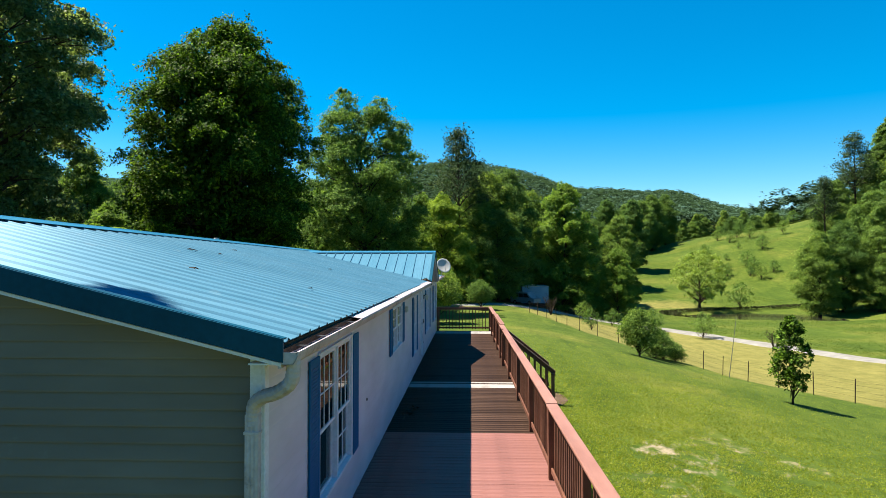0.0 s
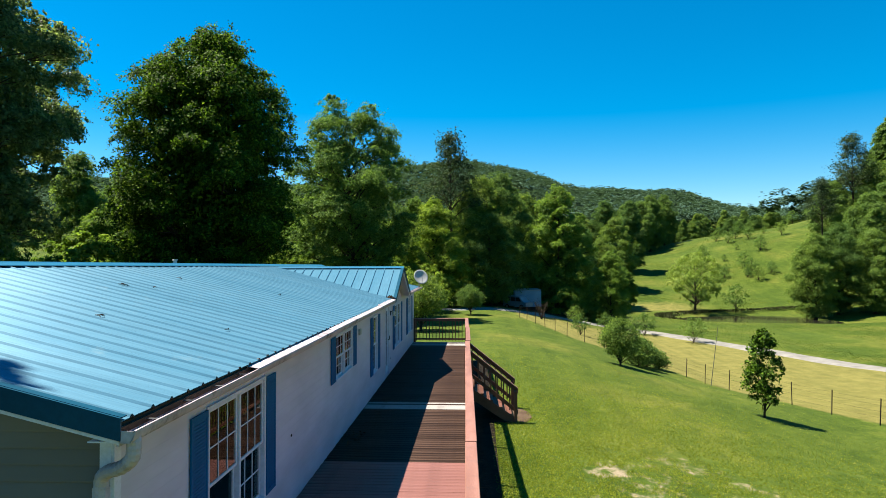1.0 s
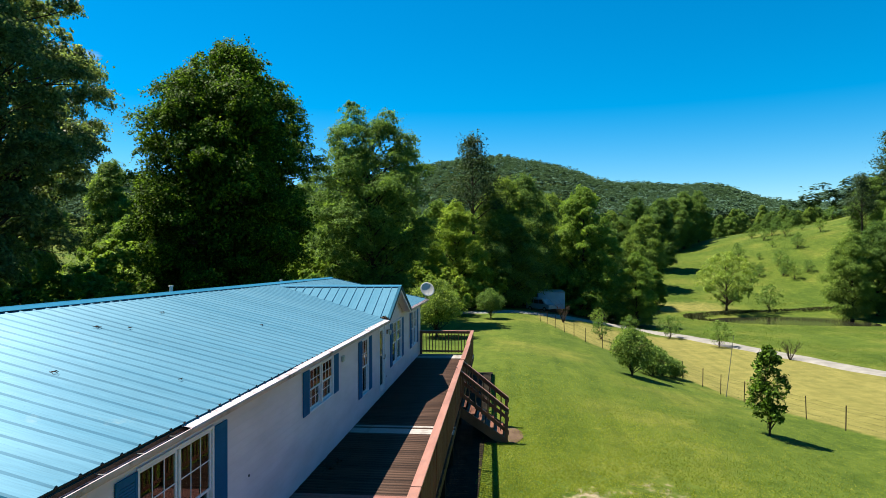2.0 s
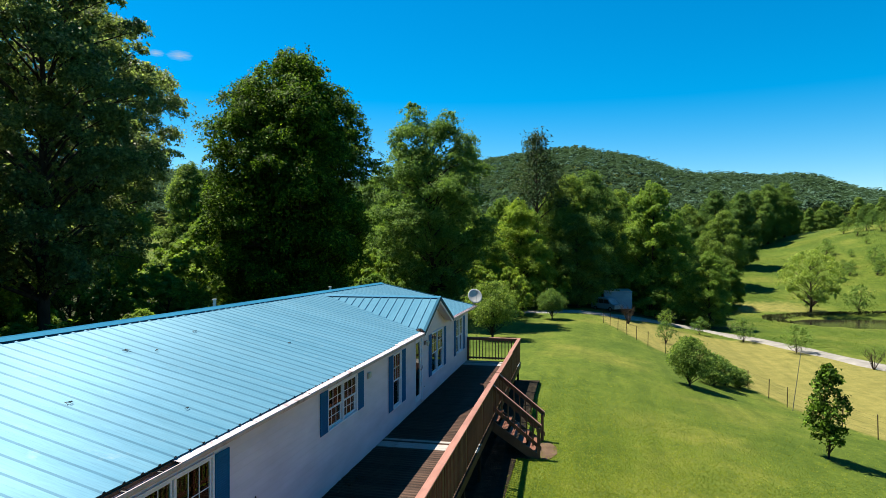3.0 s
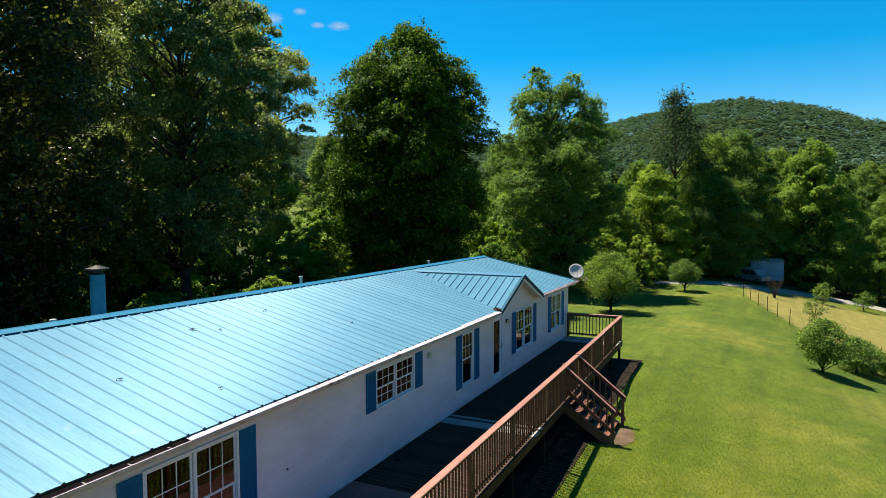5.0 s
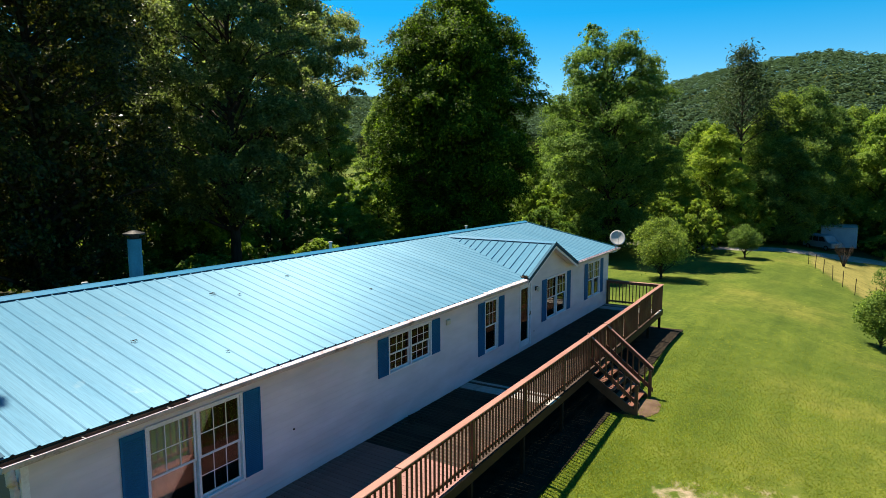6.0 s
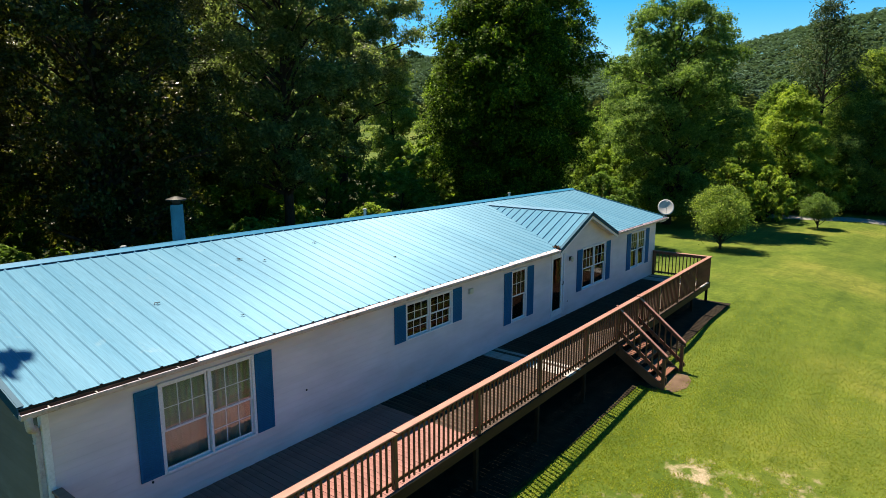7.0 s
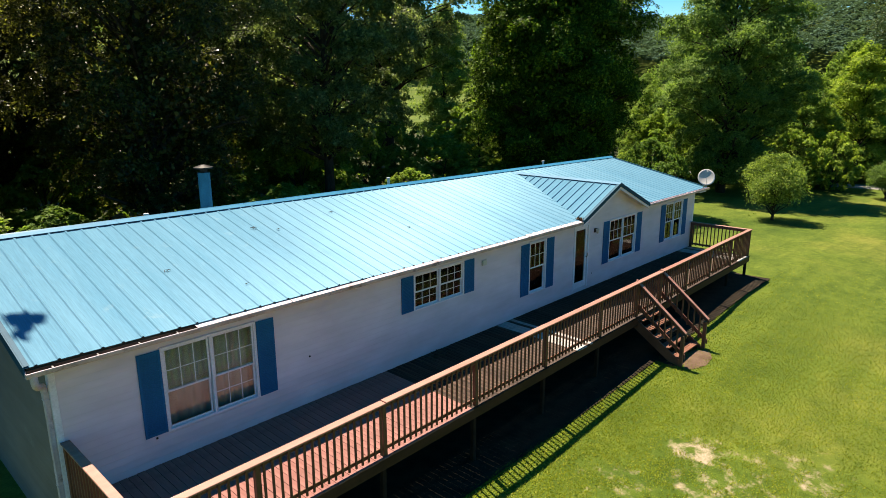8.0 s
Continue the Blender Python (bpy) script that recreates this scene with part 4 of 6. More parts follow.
# wall lamp, meter box, small fittings
lamp = part("wall_lamp", boxes((0.016, 0.035, 16.44, 16.54, 1.72, 1.86), bevel=0.004), M_BLACK, house, "black outdoor wall lantern")
bm = bmesh.new()
tube(bm, [(0.03, 16.49, 1.82), (0.09, 16.49, 1.87), (0.12, 16.49, 1.85)], [0.01, 0.01, 0.008], 8)
part("lamp_arm", bm, M_BLACK, lamp)
bm = bmesh.new()
tube(bm, [(0.12, 16.49, 1.70), (0.12, 16.49, 1.72), (0.12, 16.49, 1.83), (0.12, 16.49, 1.86)], [0.03, 0.045, 0.06, 0.02], 8)
part("lamp_body", bm, M_BEIGE, lamp)
box1 = part("junction_box", boxes((0.016, 0.06, 10.80, 10.98, 1.74, 1.88), bevel=0.006), M_BEIGE, house, "beige plastic junction box")
part("box_cover", boxes((0.061, 0.07, 10.82, 10.96, 1.755, 1.865), bevel=0.003), M_BEIGE, box1)
for yy, zz in ((5.37, 0.91), (2.20, 0.40), (16.42, 0.36)):
    bm = bmesh.new()
    tube(bm, [(0.012, yy, zz), (0.024, yy, zz)], [0.022, 0.018], 10)
    part("spigot", bm, M_BLACK, house)

# flue and vents on the roof
bm = bmesh.new()
tube(bm, [(-7.12, 6.95, 2.5), (-7.12, 6.95, 3.95)], [0.17, 0.17], 20)
flue = part("flue", bm, M_FLUE, house, "blue painted metal flue pipe with dark cap", smooth=False)
bm = bmesh.new()
tube(bm, [(-7.12, 6.95, 3.951), (-7.12, 6.95, 4.06)], [0.11, 0.11], 12)
tube(bm, [(-7.12, 6.95, 4.061), (-7.12, 6.95, 4.10), (-7.12, 6.95, 4.17)], [0.27, 0.27, 0.06], 20)
part("flue_cap", bm, M_BLACK, flue)
for x, y, h in ((-4.9, 12.0, 0.28), (-4.75, 4.3, 0.10), (-5.2, 21.0, 0.22)):
    bm = bmesh.new()
    zz = zmain(x, y)
    tube(bm, [(x, y, zz - 0.05), (x, y, zz + h)], [0.045, 0.045], 10)
    tube(bm, [(x, y, zz + h + 0.001), (x, y, zz + h + 0.03)], [0.07, 0.06], 10)
    part("roof_vent", bm, M_DISH, house, "grey plumbing vent pipe")

# satellite dish on the far eave
dish = thing("satellite_dish", (0.30, 24.72, 2.2), "round pale grey satellite dish on a steel arm at the eave", "satellite dish")
bm = bmesh.new()
R = Matrix.Translation((0.30, 24.62, 2.72)) @ (Vector((0.36, -0.74, 0.46)).to_track_quat("Z", "Y").to_matrix().to_4x4())
rings = []
for i in range(7):
    r = 0.33 * i / 6
    rings.append([bm.verts.new(R @ Vector((r * math.cos(a), r * 1.08 * math.sin(a), 0.55 * r * r))) for a in [2 * math.pi * k / 28 for k in range(28)]] if i else [bm.verts.new(R @ Vector((0, 0, 0)))])
for i in range(6):
    for k in range(28):
        if i == 0:
            bm.faces.new((rings[0][0], rings[1][k], rings[1][(k + 1) % 28]))
        else:
            bm.faces.new((rings[i][k], rings[i + 1][k], rings[i + 1][(k + 1) % 28], rings[i][(k + 1) % 28]))
reflector = part("reflector", bm, M_DISH, dish, "", True)
sm = reflector.modifiers.new("thick", "SOLIDIFY")
sm.thickness = 0.012
bm = bmesh.new()
tube(bm, [(0.20, 24.66, 2.26), (0.24, 24.66, 2.44), (0.27, 24.64, 2.68)], [0.025, 0.025, 0.025], 8)
part("mast", bm, M_STEEL, dish)
bm = bmesh.new()
feed = R @ Vector((0, 0.12, 0.42))
tube(bm, [R @ Vector((0, -0.36, 0.05)), feed], [0.008, 0.007], 6)
tube(bm, [feed, feed + Vector((-0.03, 0.02, -0.05))], [0.03, 0.02], 8)
part("feed_arm", bm, M_DISH, dish)


# twigs and leaves lying on the roof
def twig(x, y, turn, size):
    t = bmesh.new()
    for k in range(4):
        a = radians(turn + k * 37 - 50)
        d = Vector((math.cos(a), math.sin(a), 0)) * size * (1 - 0.18 * k)
        p = Vector((x, y, zmain(x, y) + 0.022)) + Vector((0.01 * k, 0.015 * k, 0))
        q = p + d
        q.z = zmain(q.x, q.y) + 0.028
        tube(t, [p, p.lerp(q, 0.5) + Vector((0.01, 0, 0.006)), q], [0.006, 0.005, 0.003], 5)
    tagged(part("twig", t, M_POST, None), "small dark dead twig lying on the blue roof", "twig", "roof litter")


for x, y, turn, size in ((-1.72, 3.35, 20, 0.11), (-2.9, 5.9, 70, 0.16), (-2.6, 6.4, 120, 0.09), (-3.1, 8.3, 10, 0.10), (-0.6, 4.4, 60, 0.05), (-1.5, 9.6, 30, 0.06)):
    twig(x, y, turn, size)
clump_rng = np.random.default_rng(4)
cp = np.array([0.16, 15.27, 2.345]) + clump_rng.normal(size=(120, 3)) * np.array([0.07, 0.05, 0.025])
tagged(new("leaf_clump", leaf_cloud("leaf_clump", cp, unit(clump_rng.normal(size=(120, 3))), 0.05 + 0.04 * clump_rng.random(120), M_DIRT, clump_rng)), "tan dead leaves caught at the foot of the roof valley", "leaves")


dp = np.array([0.27, 8.9, -0.088]) + clump_rng.normal(size=(60, 3)) * np.array([0.10, 0.22, 0.008])
tagged(new("leaf_litter", leaf_cloud("leaf_litter", dp, unit(clump_rng.normal(size=(60, 3)) + np.array([0, 0, 2.0])), 0.05 + 0.05 * clump_rng.random(60), M_DIRT, clump_rng)), "brown dead leaves lying on the deck by the wall", "leaves")


# curtains behind the glass
def curtain(y0, y1, z0, z1, open_from=None):
    c = bmesh.new()
    k = int((y1 - y0) / 0.022)
    rows = []
    for i in range(k + 1):
        y = y0 + (y1 - y0) * i / k
        x = -0.20 + 0.025 * math.sin(i * 0.85) + 0.01 * math.sin(i * 0.31)
        rows.append([c.verts.new((x, y, z0)), c.verts.new((x * 0.97, y, (z0 + z1) / 2)), c.verts.new((-0.19, y, z1))])
    for a, b in zip(rows, rows[1:]):
        for j in (0, 1):
            c.faces.new((a[j], a[j + 1], b[j + 1], b[j]))
    o = part("curtain", c, M_CURTAIN, None, smooth=True)
    s = o.modifiers.new("thick", "SOLIDIFY")
    s.thickness = 0.004
    return tagged(o, "cream gathered curtain hanging behind the window glass", "curtain", "window curtains")


curtain(2.42, 3.35, 0.40, 2.0)
curtain(3.36, 4.2, 0.40, 2.0)
curtain(9.5, 10.2, 1.1, 2.02)
curtain(12.9, 13.4, 0.40, 2.0)
curtain(17.4, 18.1, 0.9, 2.0)
curtain(18.7, 19.4, 0.9, 2.0)
curtain(21.6, 22.4, 1.2, 2.0)
curtain(22.5, 23.3, 0.5, 2.0)


# ---- the deck ----
DX0, DX1, DY0, DY1 = 0.022, 2.42, 0.78, 24.22
STAIR0, STAIR1 = 14.72, 16.24
deck = thing("deck", (1.2, 12.5, -1.2), "long wooden deck with red-brown railing along the house front", "deck")


def out(y):
    """The front edge runs away from the house wall towards the near end."""
    return 0.015 * (DY1 - y)


def splay(bm):
    for v in bm.verts:
        v.co.x += out(v.co.y) * max(0.0, (v.co.x - DX0) / (DX1 - DX0))
    return bm


part("rim_joist", splay(boxes((DX1 - 0.04, DX1, DY0, DY1, -0.34, -0.132), bevel=0.004)), M_RIM, deck)
part("rim_joist", splay(boxes((DX0 + 0.01, DX1 - 0.041, DY0, DY0 + 0.04, -0.34, -0.132), bevel=0.004)), M_RIM, deck)
part("rim_joist", splay(boxes((DX0 + 0.01, DX1 - 0.041, DY1 - 0.04, DY1, -0.34, -0.132), bevel=0.004)), M_RIM, deck)
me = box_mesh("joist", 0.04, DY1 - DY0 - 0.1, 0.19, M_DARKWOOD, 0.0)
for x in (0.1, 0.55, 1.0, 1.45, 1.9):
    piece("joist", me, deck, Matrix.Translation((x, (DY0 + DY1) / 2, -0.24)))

POSTS = [2.56, 5.05, 7.57, 10.12, 12.66, STAIR0, STAIR1, 18.2, 20.2, 22.2]
RAIL_X, RAIL_TOP = 2.365, 0.945


def build_rail():
    post = box_mesh("post", 0.088, 0.088, 1.06, M_RAIL, 0.006)
    for y in [DY0 + 0.045] + POSTS + [DY1 - 0.045]:
        piece("post", post, deck, pose(RAIL_X - 0.02 + out(y), y, 0.38, random.uniform(-0.6, 0.6), random.uniform(-0.6, 0.6), 0))
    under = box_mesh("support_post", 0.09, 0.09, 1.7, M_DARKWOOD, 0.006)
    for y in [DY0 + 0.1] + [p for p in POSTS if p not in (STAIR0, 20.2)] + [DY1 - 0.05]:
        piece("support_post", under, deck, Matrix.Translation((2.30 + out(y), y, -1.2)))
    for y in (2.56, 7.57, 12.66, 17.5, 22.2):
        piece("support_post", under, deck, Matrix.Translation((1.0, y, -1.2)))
    # balusters
    bal = box_mesh("baluster", 0.034, 0.036, 0.95, M_RAIL, 0.004)
    y = DY0 + 0.16
    while y < DY1 - 0.1:
        if all(abs(y - p) > 0.07 for p in POSTS):
            piece("baluster", bal, deck, pose(RAIL_X + 0.025 + out(y), y, 0.435, random.uniform(-0.7, 0.7), random.uniform(-0.4, 0.4), random.uniform(-3, 3)))
        y += 0.143
    for yy in (DY0 + 0.045, DY1 - 0.045):
        x = 0.16
        while x < RAIL_X - 0.1 + out(yy):
            piece("baluster", bal, deck, pose(x, yy, 0.435, random.uniform(-0.5, 0.5), random.uniform(-0.7, 0.7), 0))
            x += 0.143
        piece("post", post, deck, Matrix.Translation((0.08, yy, 0.38)))
    # rails and caps, length by length between posts
    stops = [DY0, 5.05, 10.12, STAIR0 + 1.52, 20.2, DY1]
    for i, (a, b) in enumerate(zip(stops, stops[1:])):
        dz = (-0.006, 0.006, 0.0, 0.02, 0.012)[i]
        dx = (0.0, 0.004, 0.0, 0.025, 0.0)[i]
        part("top_cap", splay(boxes((RAIL_X - 0.075 + dx, RAIL_X + 0.068 + dx, a + 0.004, b - 0.004, RAIL_TOP - 0.034 + dz, RAIL_TOP + dz), bevel=0.007)), M_RAILCAP, deck, "faded red handrail cap board")
        part("top_rail", splay(boxes((RAIL_X - 0.022, RAIL_X + 0.004, a + 0.003, b - 0.003, RAIL_TOP - 0.13, RAIL_TOP - 0.042), bevel=0.004)), M_RAIL, deck)
        part("bottom_rail", splay(boxes((RAIL_X - 0.022, RAIL_X + 0.004, a + 0.003, b - 0.003, 0.0, 0.075), bevel=0.004)), M_RAIL, deck)
    for yy in (DY0 + 0.045, DY1 - 0.045):
        part("top_cap", splay(boxes((0.03, RAIL_X - 0.08, yy - 0.07, yy + 0.07, RAIL_TOP - 0.036, RAIL_TOP - 0.002), bevel=0.007)), M_RAILCAP, deck, "faded red handrail cap board")
        s = 1 if yy < 5 else -1
        part("top_rail", splay(boxes((0.13, RAIL_X - 0.07, yy + s * 0.02, yy + s * 0.046, RAIL_TOP - 0.13, RAIL_TOP - 0.042), bevel=0.004)), M_RAIL, deck)
        part("bottom_rail", splay(boxes((0.13, RAIL_X - 0.07, yy + s * 0.02, yy + s * 0.046, 0.0, 0.075), bevel=0.004)), M_RAIL, deck)


build_rail()

# Soil sheet carried out to the deck's shadow edge, so it paints that shadow.
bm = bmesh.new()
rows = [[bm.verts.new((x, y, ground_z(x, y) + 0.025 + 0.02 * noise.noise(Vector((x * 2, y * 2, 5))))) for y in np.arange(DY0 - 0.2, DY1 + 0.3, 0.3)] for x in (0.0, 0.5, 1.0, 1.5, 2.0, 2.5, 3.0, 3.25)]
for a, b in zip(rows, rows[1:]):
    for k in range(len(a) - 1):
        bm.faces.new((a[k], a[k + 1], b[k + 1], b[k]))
# The same sheet under the steps, where its dark colour stands for shade.
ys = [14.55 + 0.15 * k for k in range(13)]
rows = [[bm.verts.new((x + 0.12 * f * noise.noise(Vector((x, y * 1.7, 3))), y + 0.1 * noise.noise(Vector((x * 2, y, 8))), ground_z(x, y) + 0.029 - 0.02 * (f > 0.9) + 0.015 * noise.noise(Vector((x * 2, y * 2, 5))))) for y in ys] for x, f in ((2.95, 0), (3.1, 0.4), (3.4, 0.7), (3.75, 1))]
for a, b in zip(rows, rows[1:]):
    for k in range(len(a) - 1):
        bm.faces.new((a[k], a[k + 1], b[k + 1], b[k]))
tagged(part("soil", bm, M_SOILSHADE, None, smooth=True), "bare soil and litter under the deck, blackened for its shade", "soil", kind="structure")

# trodden earth at the foot of the steps
bm = bmesh.new()
rim = [bm.verts.new((4.02 + (0.36 + 0.12 * noise.noise(Vector((k * 0.9, 1, 1)))) * math.cos(k * math.pi / 12), 15.42 + (0.72 + 0.25 * noise.noise(Vector((k * 0.8, 4, 2)))) * math.sin(k * math.pi / 12), 0)) for k in range(24)]
for v in rim:
    v.co.z = ground_z(v.co.x, v.co.y) + 0.012
mid = bm.verts.new((4.05, 15.42, ground_z(4.05, 15.42) + 0.035))
for k in range(24):
    bm.faces.new((mid, rim[k], rim[(k + 1) % 24]))
tagged(part("trodden_earth", bm, M_DIRT, None, smooth=True), "brown trodden earth at the foot of the steps", "earth", kind="structure")

# steps down to the lawn
stairs = thing("stairs", (3.1, (STAIR0 + STAIR1) / 2, -1.1), "red-brown wooden steps with handrails from deck to lawn", "stairs")
S_END, S_FOOT = 3.92, ground_z(3.95, 15.5)
RISE = (0.0 - S_FOOT) / 6
for i in range(1, 6):
    x = 2.44 + (i - 1) * 0.272
    for k in (0, 1):
        part("tread", boxes((x + k * 0.14, x + k * 0.14 + 0.134, STAIR0 + 0.05, STAIR1 - 0.05, -i * RISE - 0.036, -i * RISE), bevel=0.005), M_RAIL, stairs)
for y in (STAIR0 + 0.01, STAIR1 - 0.05):
    bm = bmesh.new()
    prism(bm, [(2.43, -0.10), (3.86, S_FOOT + 0.12), (3.86, S_FOOT - 0.05), (3.66, S_FOOT - 0.05), (2.43, -0.42)], "y", y, y + 0.038)
    part("stringer", bm, M_RAIL, stairs)
for y in (STAIR0 - 0.03, STAIR1 - 0.01):
    zt, zb = RAIL_TOP - 0.08, -0.30
    part("newel_post", boxes((3.86, 3.95, y, y + 0.088, S_FOOT - 0.1, zb - 0.005), bevel=0.006), M_RAIL, stairs)
    part("newel_post", boxes((2.43, 2.515, y, y + 0.088, -0.25, zt - 0.04), bevel=0.006), M_RAIL, stairs)
    for off, t0, t1, nm, mt in ((0.0, 0.089, 0.127, "handrail", M_RAIL), (-0.60, 0.089, 0.125, "lower_rail", M_RAIL)):
        bm = bmesh.new()
        prism(bm, [(2.44, zt + off - 0.05), (3.98, zb + off - 0.10), (3.98, zb + off + 0.03), (2.44, zt + off + 0.08)], "y", y + t0, y + t1)
        part(nm, bm, mt, stairs)
    bm = bmesh.new()
    prism(bm, [(2.44, zt + 0.083), (3.98, zb + 0.033), (3.98, zb + 0.068), (2.44, zt + 0.118)], "y", y + 0.03, y + 0.14)
    part("handrail_cap", bm, M_RAILCAP, stairs, "faded red handrail cap board")
    for k in range(7):
        f = (k + 0.7) / 7.6
        x = 2.5 + f * 1.38
        zz = zt + (zb - zt) * f
        part("baluster", boxes((x, x + 0.038, y + 0.050, y + 0.088, zz - 0.70, zz + 0.03), bevel=0.003), M_RAIL, stairs)

stairs.location.x -= 0.02


# ---- trees ----
def crown_points(rng, lobes, count, up=0.35, spray=26, loose=0.17):
    """Leaf places and facings: sprays of leaves at the twig ends, spread over rounded lobes."""
    w = np.array([l[3] ** 2 for l in lobes])
    k = max(8, count // spray)
    pick = rng.choice(len(lobes), size=k, p=w / w.sum())
    L = np.array(lobes)
    d = unit(rng.normal(size=(k, 3)))
    d[:, 2] = np.where(d[:, 2] < -0.35, -d[:, 2] * 0.6, d[:, 2])
    r = L[pick, 3] * (0.55 + 0.5 * rng.random(k) ** 0.5)
    # ragged lobes: twigs reach out in places, some sprays stray between lobes
    r *= 1 + 0.25 * np.sin(d[:, 0] * 7 + pick) * np.sin(d[:, 1] * 6 + pick * 1.3) + 0.08 * rng.normal(size=k)
    stray = rng.random(k) < 0.08
    r = np.where(stray, L[pick, 3] * (0.9 + 0.6 * rng.random(k)), r)
    centre = L[pick, :3] + d * r[:, None] * np.array([1.05, 1.05, 0.80])
    facing = unit(d * 0.7 + np.array([0, 0, up + 0.15]) + rng.normal(size=(k, 3)) * 0.35)
    of = rng.integers(0, k, count)
    off = rng.normal(size=(count, 3)) * (L[pick, 3] * loose * (0.6 + 0.8 * rng.random(k)))[of][:, None]
    # a spray is flattish: it lies across its own facing
    off -= facing[of] * (np.sum(off * facing[of], axis=1) * 0.55)[:, None]
    pts = centre[of] + off
    nrm = unit(facing[of] + rng.normal(size=(count, 3)) * 0.45)
    return pts, nrm


def make_lobes(rng, radius, z0, z1, count, shape, size):
    """Lobe centres over an envelope whose half-width at relative height h is radius * shape(h)."""
    lobes = []
    for i in range(count):
        h = (i + rng.random()) / count
        a = i * 2.39996 + rng.normal() * 0.35
        env = radius * shape(h)
        s = size * (0.6 + 0.75 * rng.random()) * (0.6 + 0.4 * shape(h))
        rr = max(0.0, env - s * 0.75) * (0.78 + 0.32 * rng.random()) if i % 4 else env * 0.6 * math.sqrt(rng.random())
        lobes.append((rr * math.cos(a), rr * math.sin(a), z0 + (z1 - z0) * h, s))
    return lobes


def woody(name, rng, trunk_r, top, lobes, mat=M_BARK, limb_share=0.8, lean=0.3, fork=0.25):
    bm = bmesh.new()
    steps = 7
    path = [Vector((lean * math.sin(i * 0.9) * i / steps * 0.5, lean * math.cos(i * 1.3) * i / steps * 0.5, -0.3 + (top + 0.3) * i / steps)) for i in range(steps + 1)]
    tube(bm, path, [trunk_r * (1.35 if i == 0 else 1 - 0.9 * i / steps) for i in range(steps + 1)], 9)
    for l in lobes:
        if rng.random() > limb_share:
            continue
        c = Vector(l[:3])
        h = max(top * fork * 0.6, min(top * 0.9, c.z - 0.5 * math.hypot(c.x, c.y) - 0.4))
        f = h / top * steps
        i = min(int(f), steps - 1)
        base = path[i].lerp(path[i + 1], f - i)
        mid = base.lerp(c, 0.5) + Vector((0, 0, 0.1 * (c - base).length)) + Vector(rng.normal(size=3)) * 0.15
        r = trunk_r * (0.34 * (1 - h / top) + 0.12)
        tube(bm, [base, mid, c], [r, r * 0.6, r * 0.2], 5, False)
        for k in range(2):
            tip = c + Vector(rng.normal(size=3)).normalized() * l[3] * 0.8
            tube(bm, [mid.lerp(c, 0.6), tip], [r * 0.3, r * 0.08], 4, False)
    me = bpy.data.meshes.new(name)
    bm.to_mesh(me)
    bm.free()
    me.polygons.foreach_set("use_smooth", [True] * len(me.polygons))
    me.materials.append(mat)
    return me


def heart(rng, radius, z0, z1, shape, count):
    """Leaf sprays deep inside the crown, which close it against the light."""
    h = rng.random(count) * 0.86
    a = rng.uniform(0, 2 * math.pi, count)
    r = radius * np.array([shape(v) for v in h]) * 0.66 * np.sqrt(rng.random(count))
    return np.stack([r * np.cos(a), r * np.sin(a), z0 + (z1 - z0) * h], 1), unit(rng.normal(size=(count, 3)))


def tree(name, seed, height, radius, base, lobes_n, lobe_size, leaves, leaf_size, mat, shape, label, category="tree", trunk=0.25, group="", extra=(), up=0.35, fork=0.25, fill=0):
    rng = np.random.default_rng(seed)
    lobes = make_lobes(rng, radius, base, height - lobe_size * 0.55, lobes_n, shape, lobe_size) + list(extra)
    pts, nrm = crown_points(rng, lobes, leaves, up) if radius > 2.0 else crown_points(rng, lobes, leaves, up, 9, 0.36)
    size = leaf_size * (0.6 + 0.8 * rng.random(leaves))
    if fill:
        hp, hn = heart(rng, radius, base, height, shape, fill)
        pts, nrm = np.concatenate([pts, hp]), np.concatenate([nrm, hn])
        size = np.concatenate([size, leaf_size * (1.4 + 0.9 * rng.random(fill))])
    t = thing(name, (0, 0, 0), label, category, group)
    attach(new("trunk", woody("trunk", rng, trunk, height * 0.88, lobes, fork=fork)), t)
    attach(new("crown", leaf_cloud("crown", pts, nrm, size, mat, rng)), t)
    return t


def put(t, x, y, turn=0.0, scale=1.0, tall=1.0, sink=0.0):
    """Stands a thing on the ground."""
    t.matrix_basis = pose(x, y, ground_z(x, y) - sink, 0, 0, turn) @ Matrix.Diagonal((scale, scale, scale * tall, 1))
    return t


def more(t, x, y, turn=0.0, scale=1.0, tall=1.0, label=""):
    c = copy_thing(t, pose(x, y, ground_z(x, y), 0, 0, turn))
    c.matrix_basis = pose(x, y, ground_z(x, y), 0, 0, turn) @ Matrix.Diagonal((scale, scale, scale * tall, 1))
    if label:
        c["label"] = label
    return c


def oval(h):
    return max(0.12, math.sin(math.pi * min(1.0, 0.12 + 0.86 * h)) ** 0.7)


def egg(h):
    return max(0.14, (1 - h) ** 0.45 * min(1.0, 0.55 + h * 1.6))


def dome(h):
    return max(0.25, 0.60 + 0.40 * h / 0.46) if h < 0.46 else max(0.2, (1 - ((h - 0.46) / 0.56) ** 2.6) ** 0.385)


def bell(h):
    """Full below the middle, rounding evenly to the top."""
    return 0.66 + 0.34 * h / 0.38 if h < 0.38 else max(0.16, (1 - ((h - 0.38) / 0.64) ** 2.2) ** 0.52)


def column(h):
    return max(0.15, min(1.0, 0.75 + 0.6 * h) * (1 - h ** 3) ** 0.6)


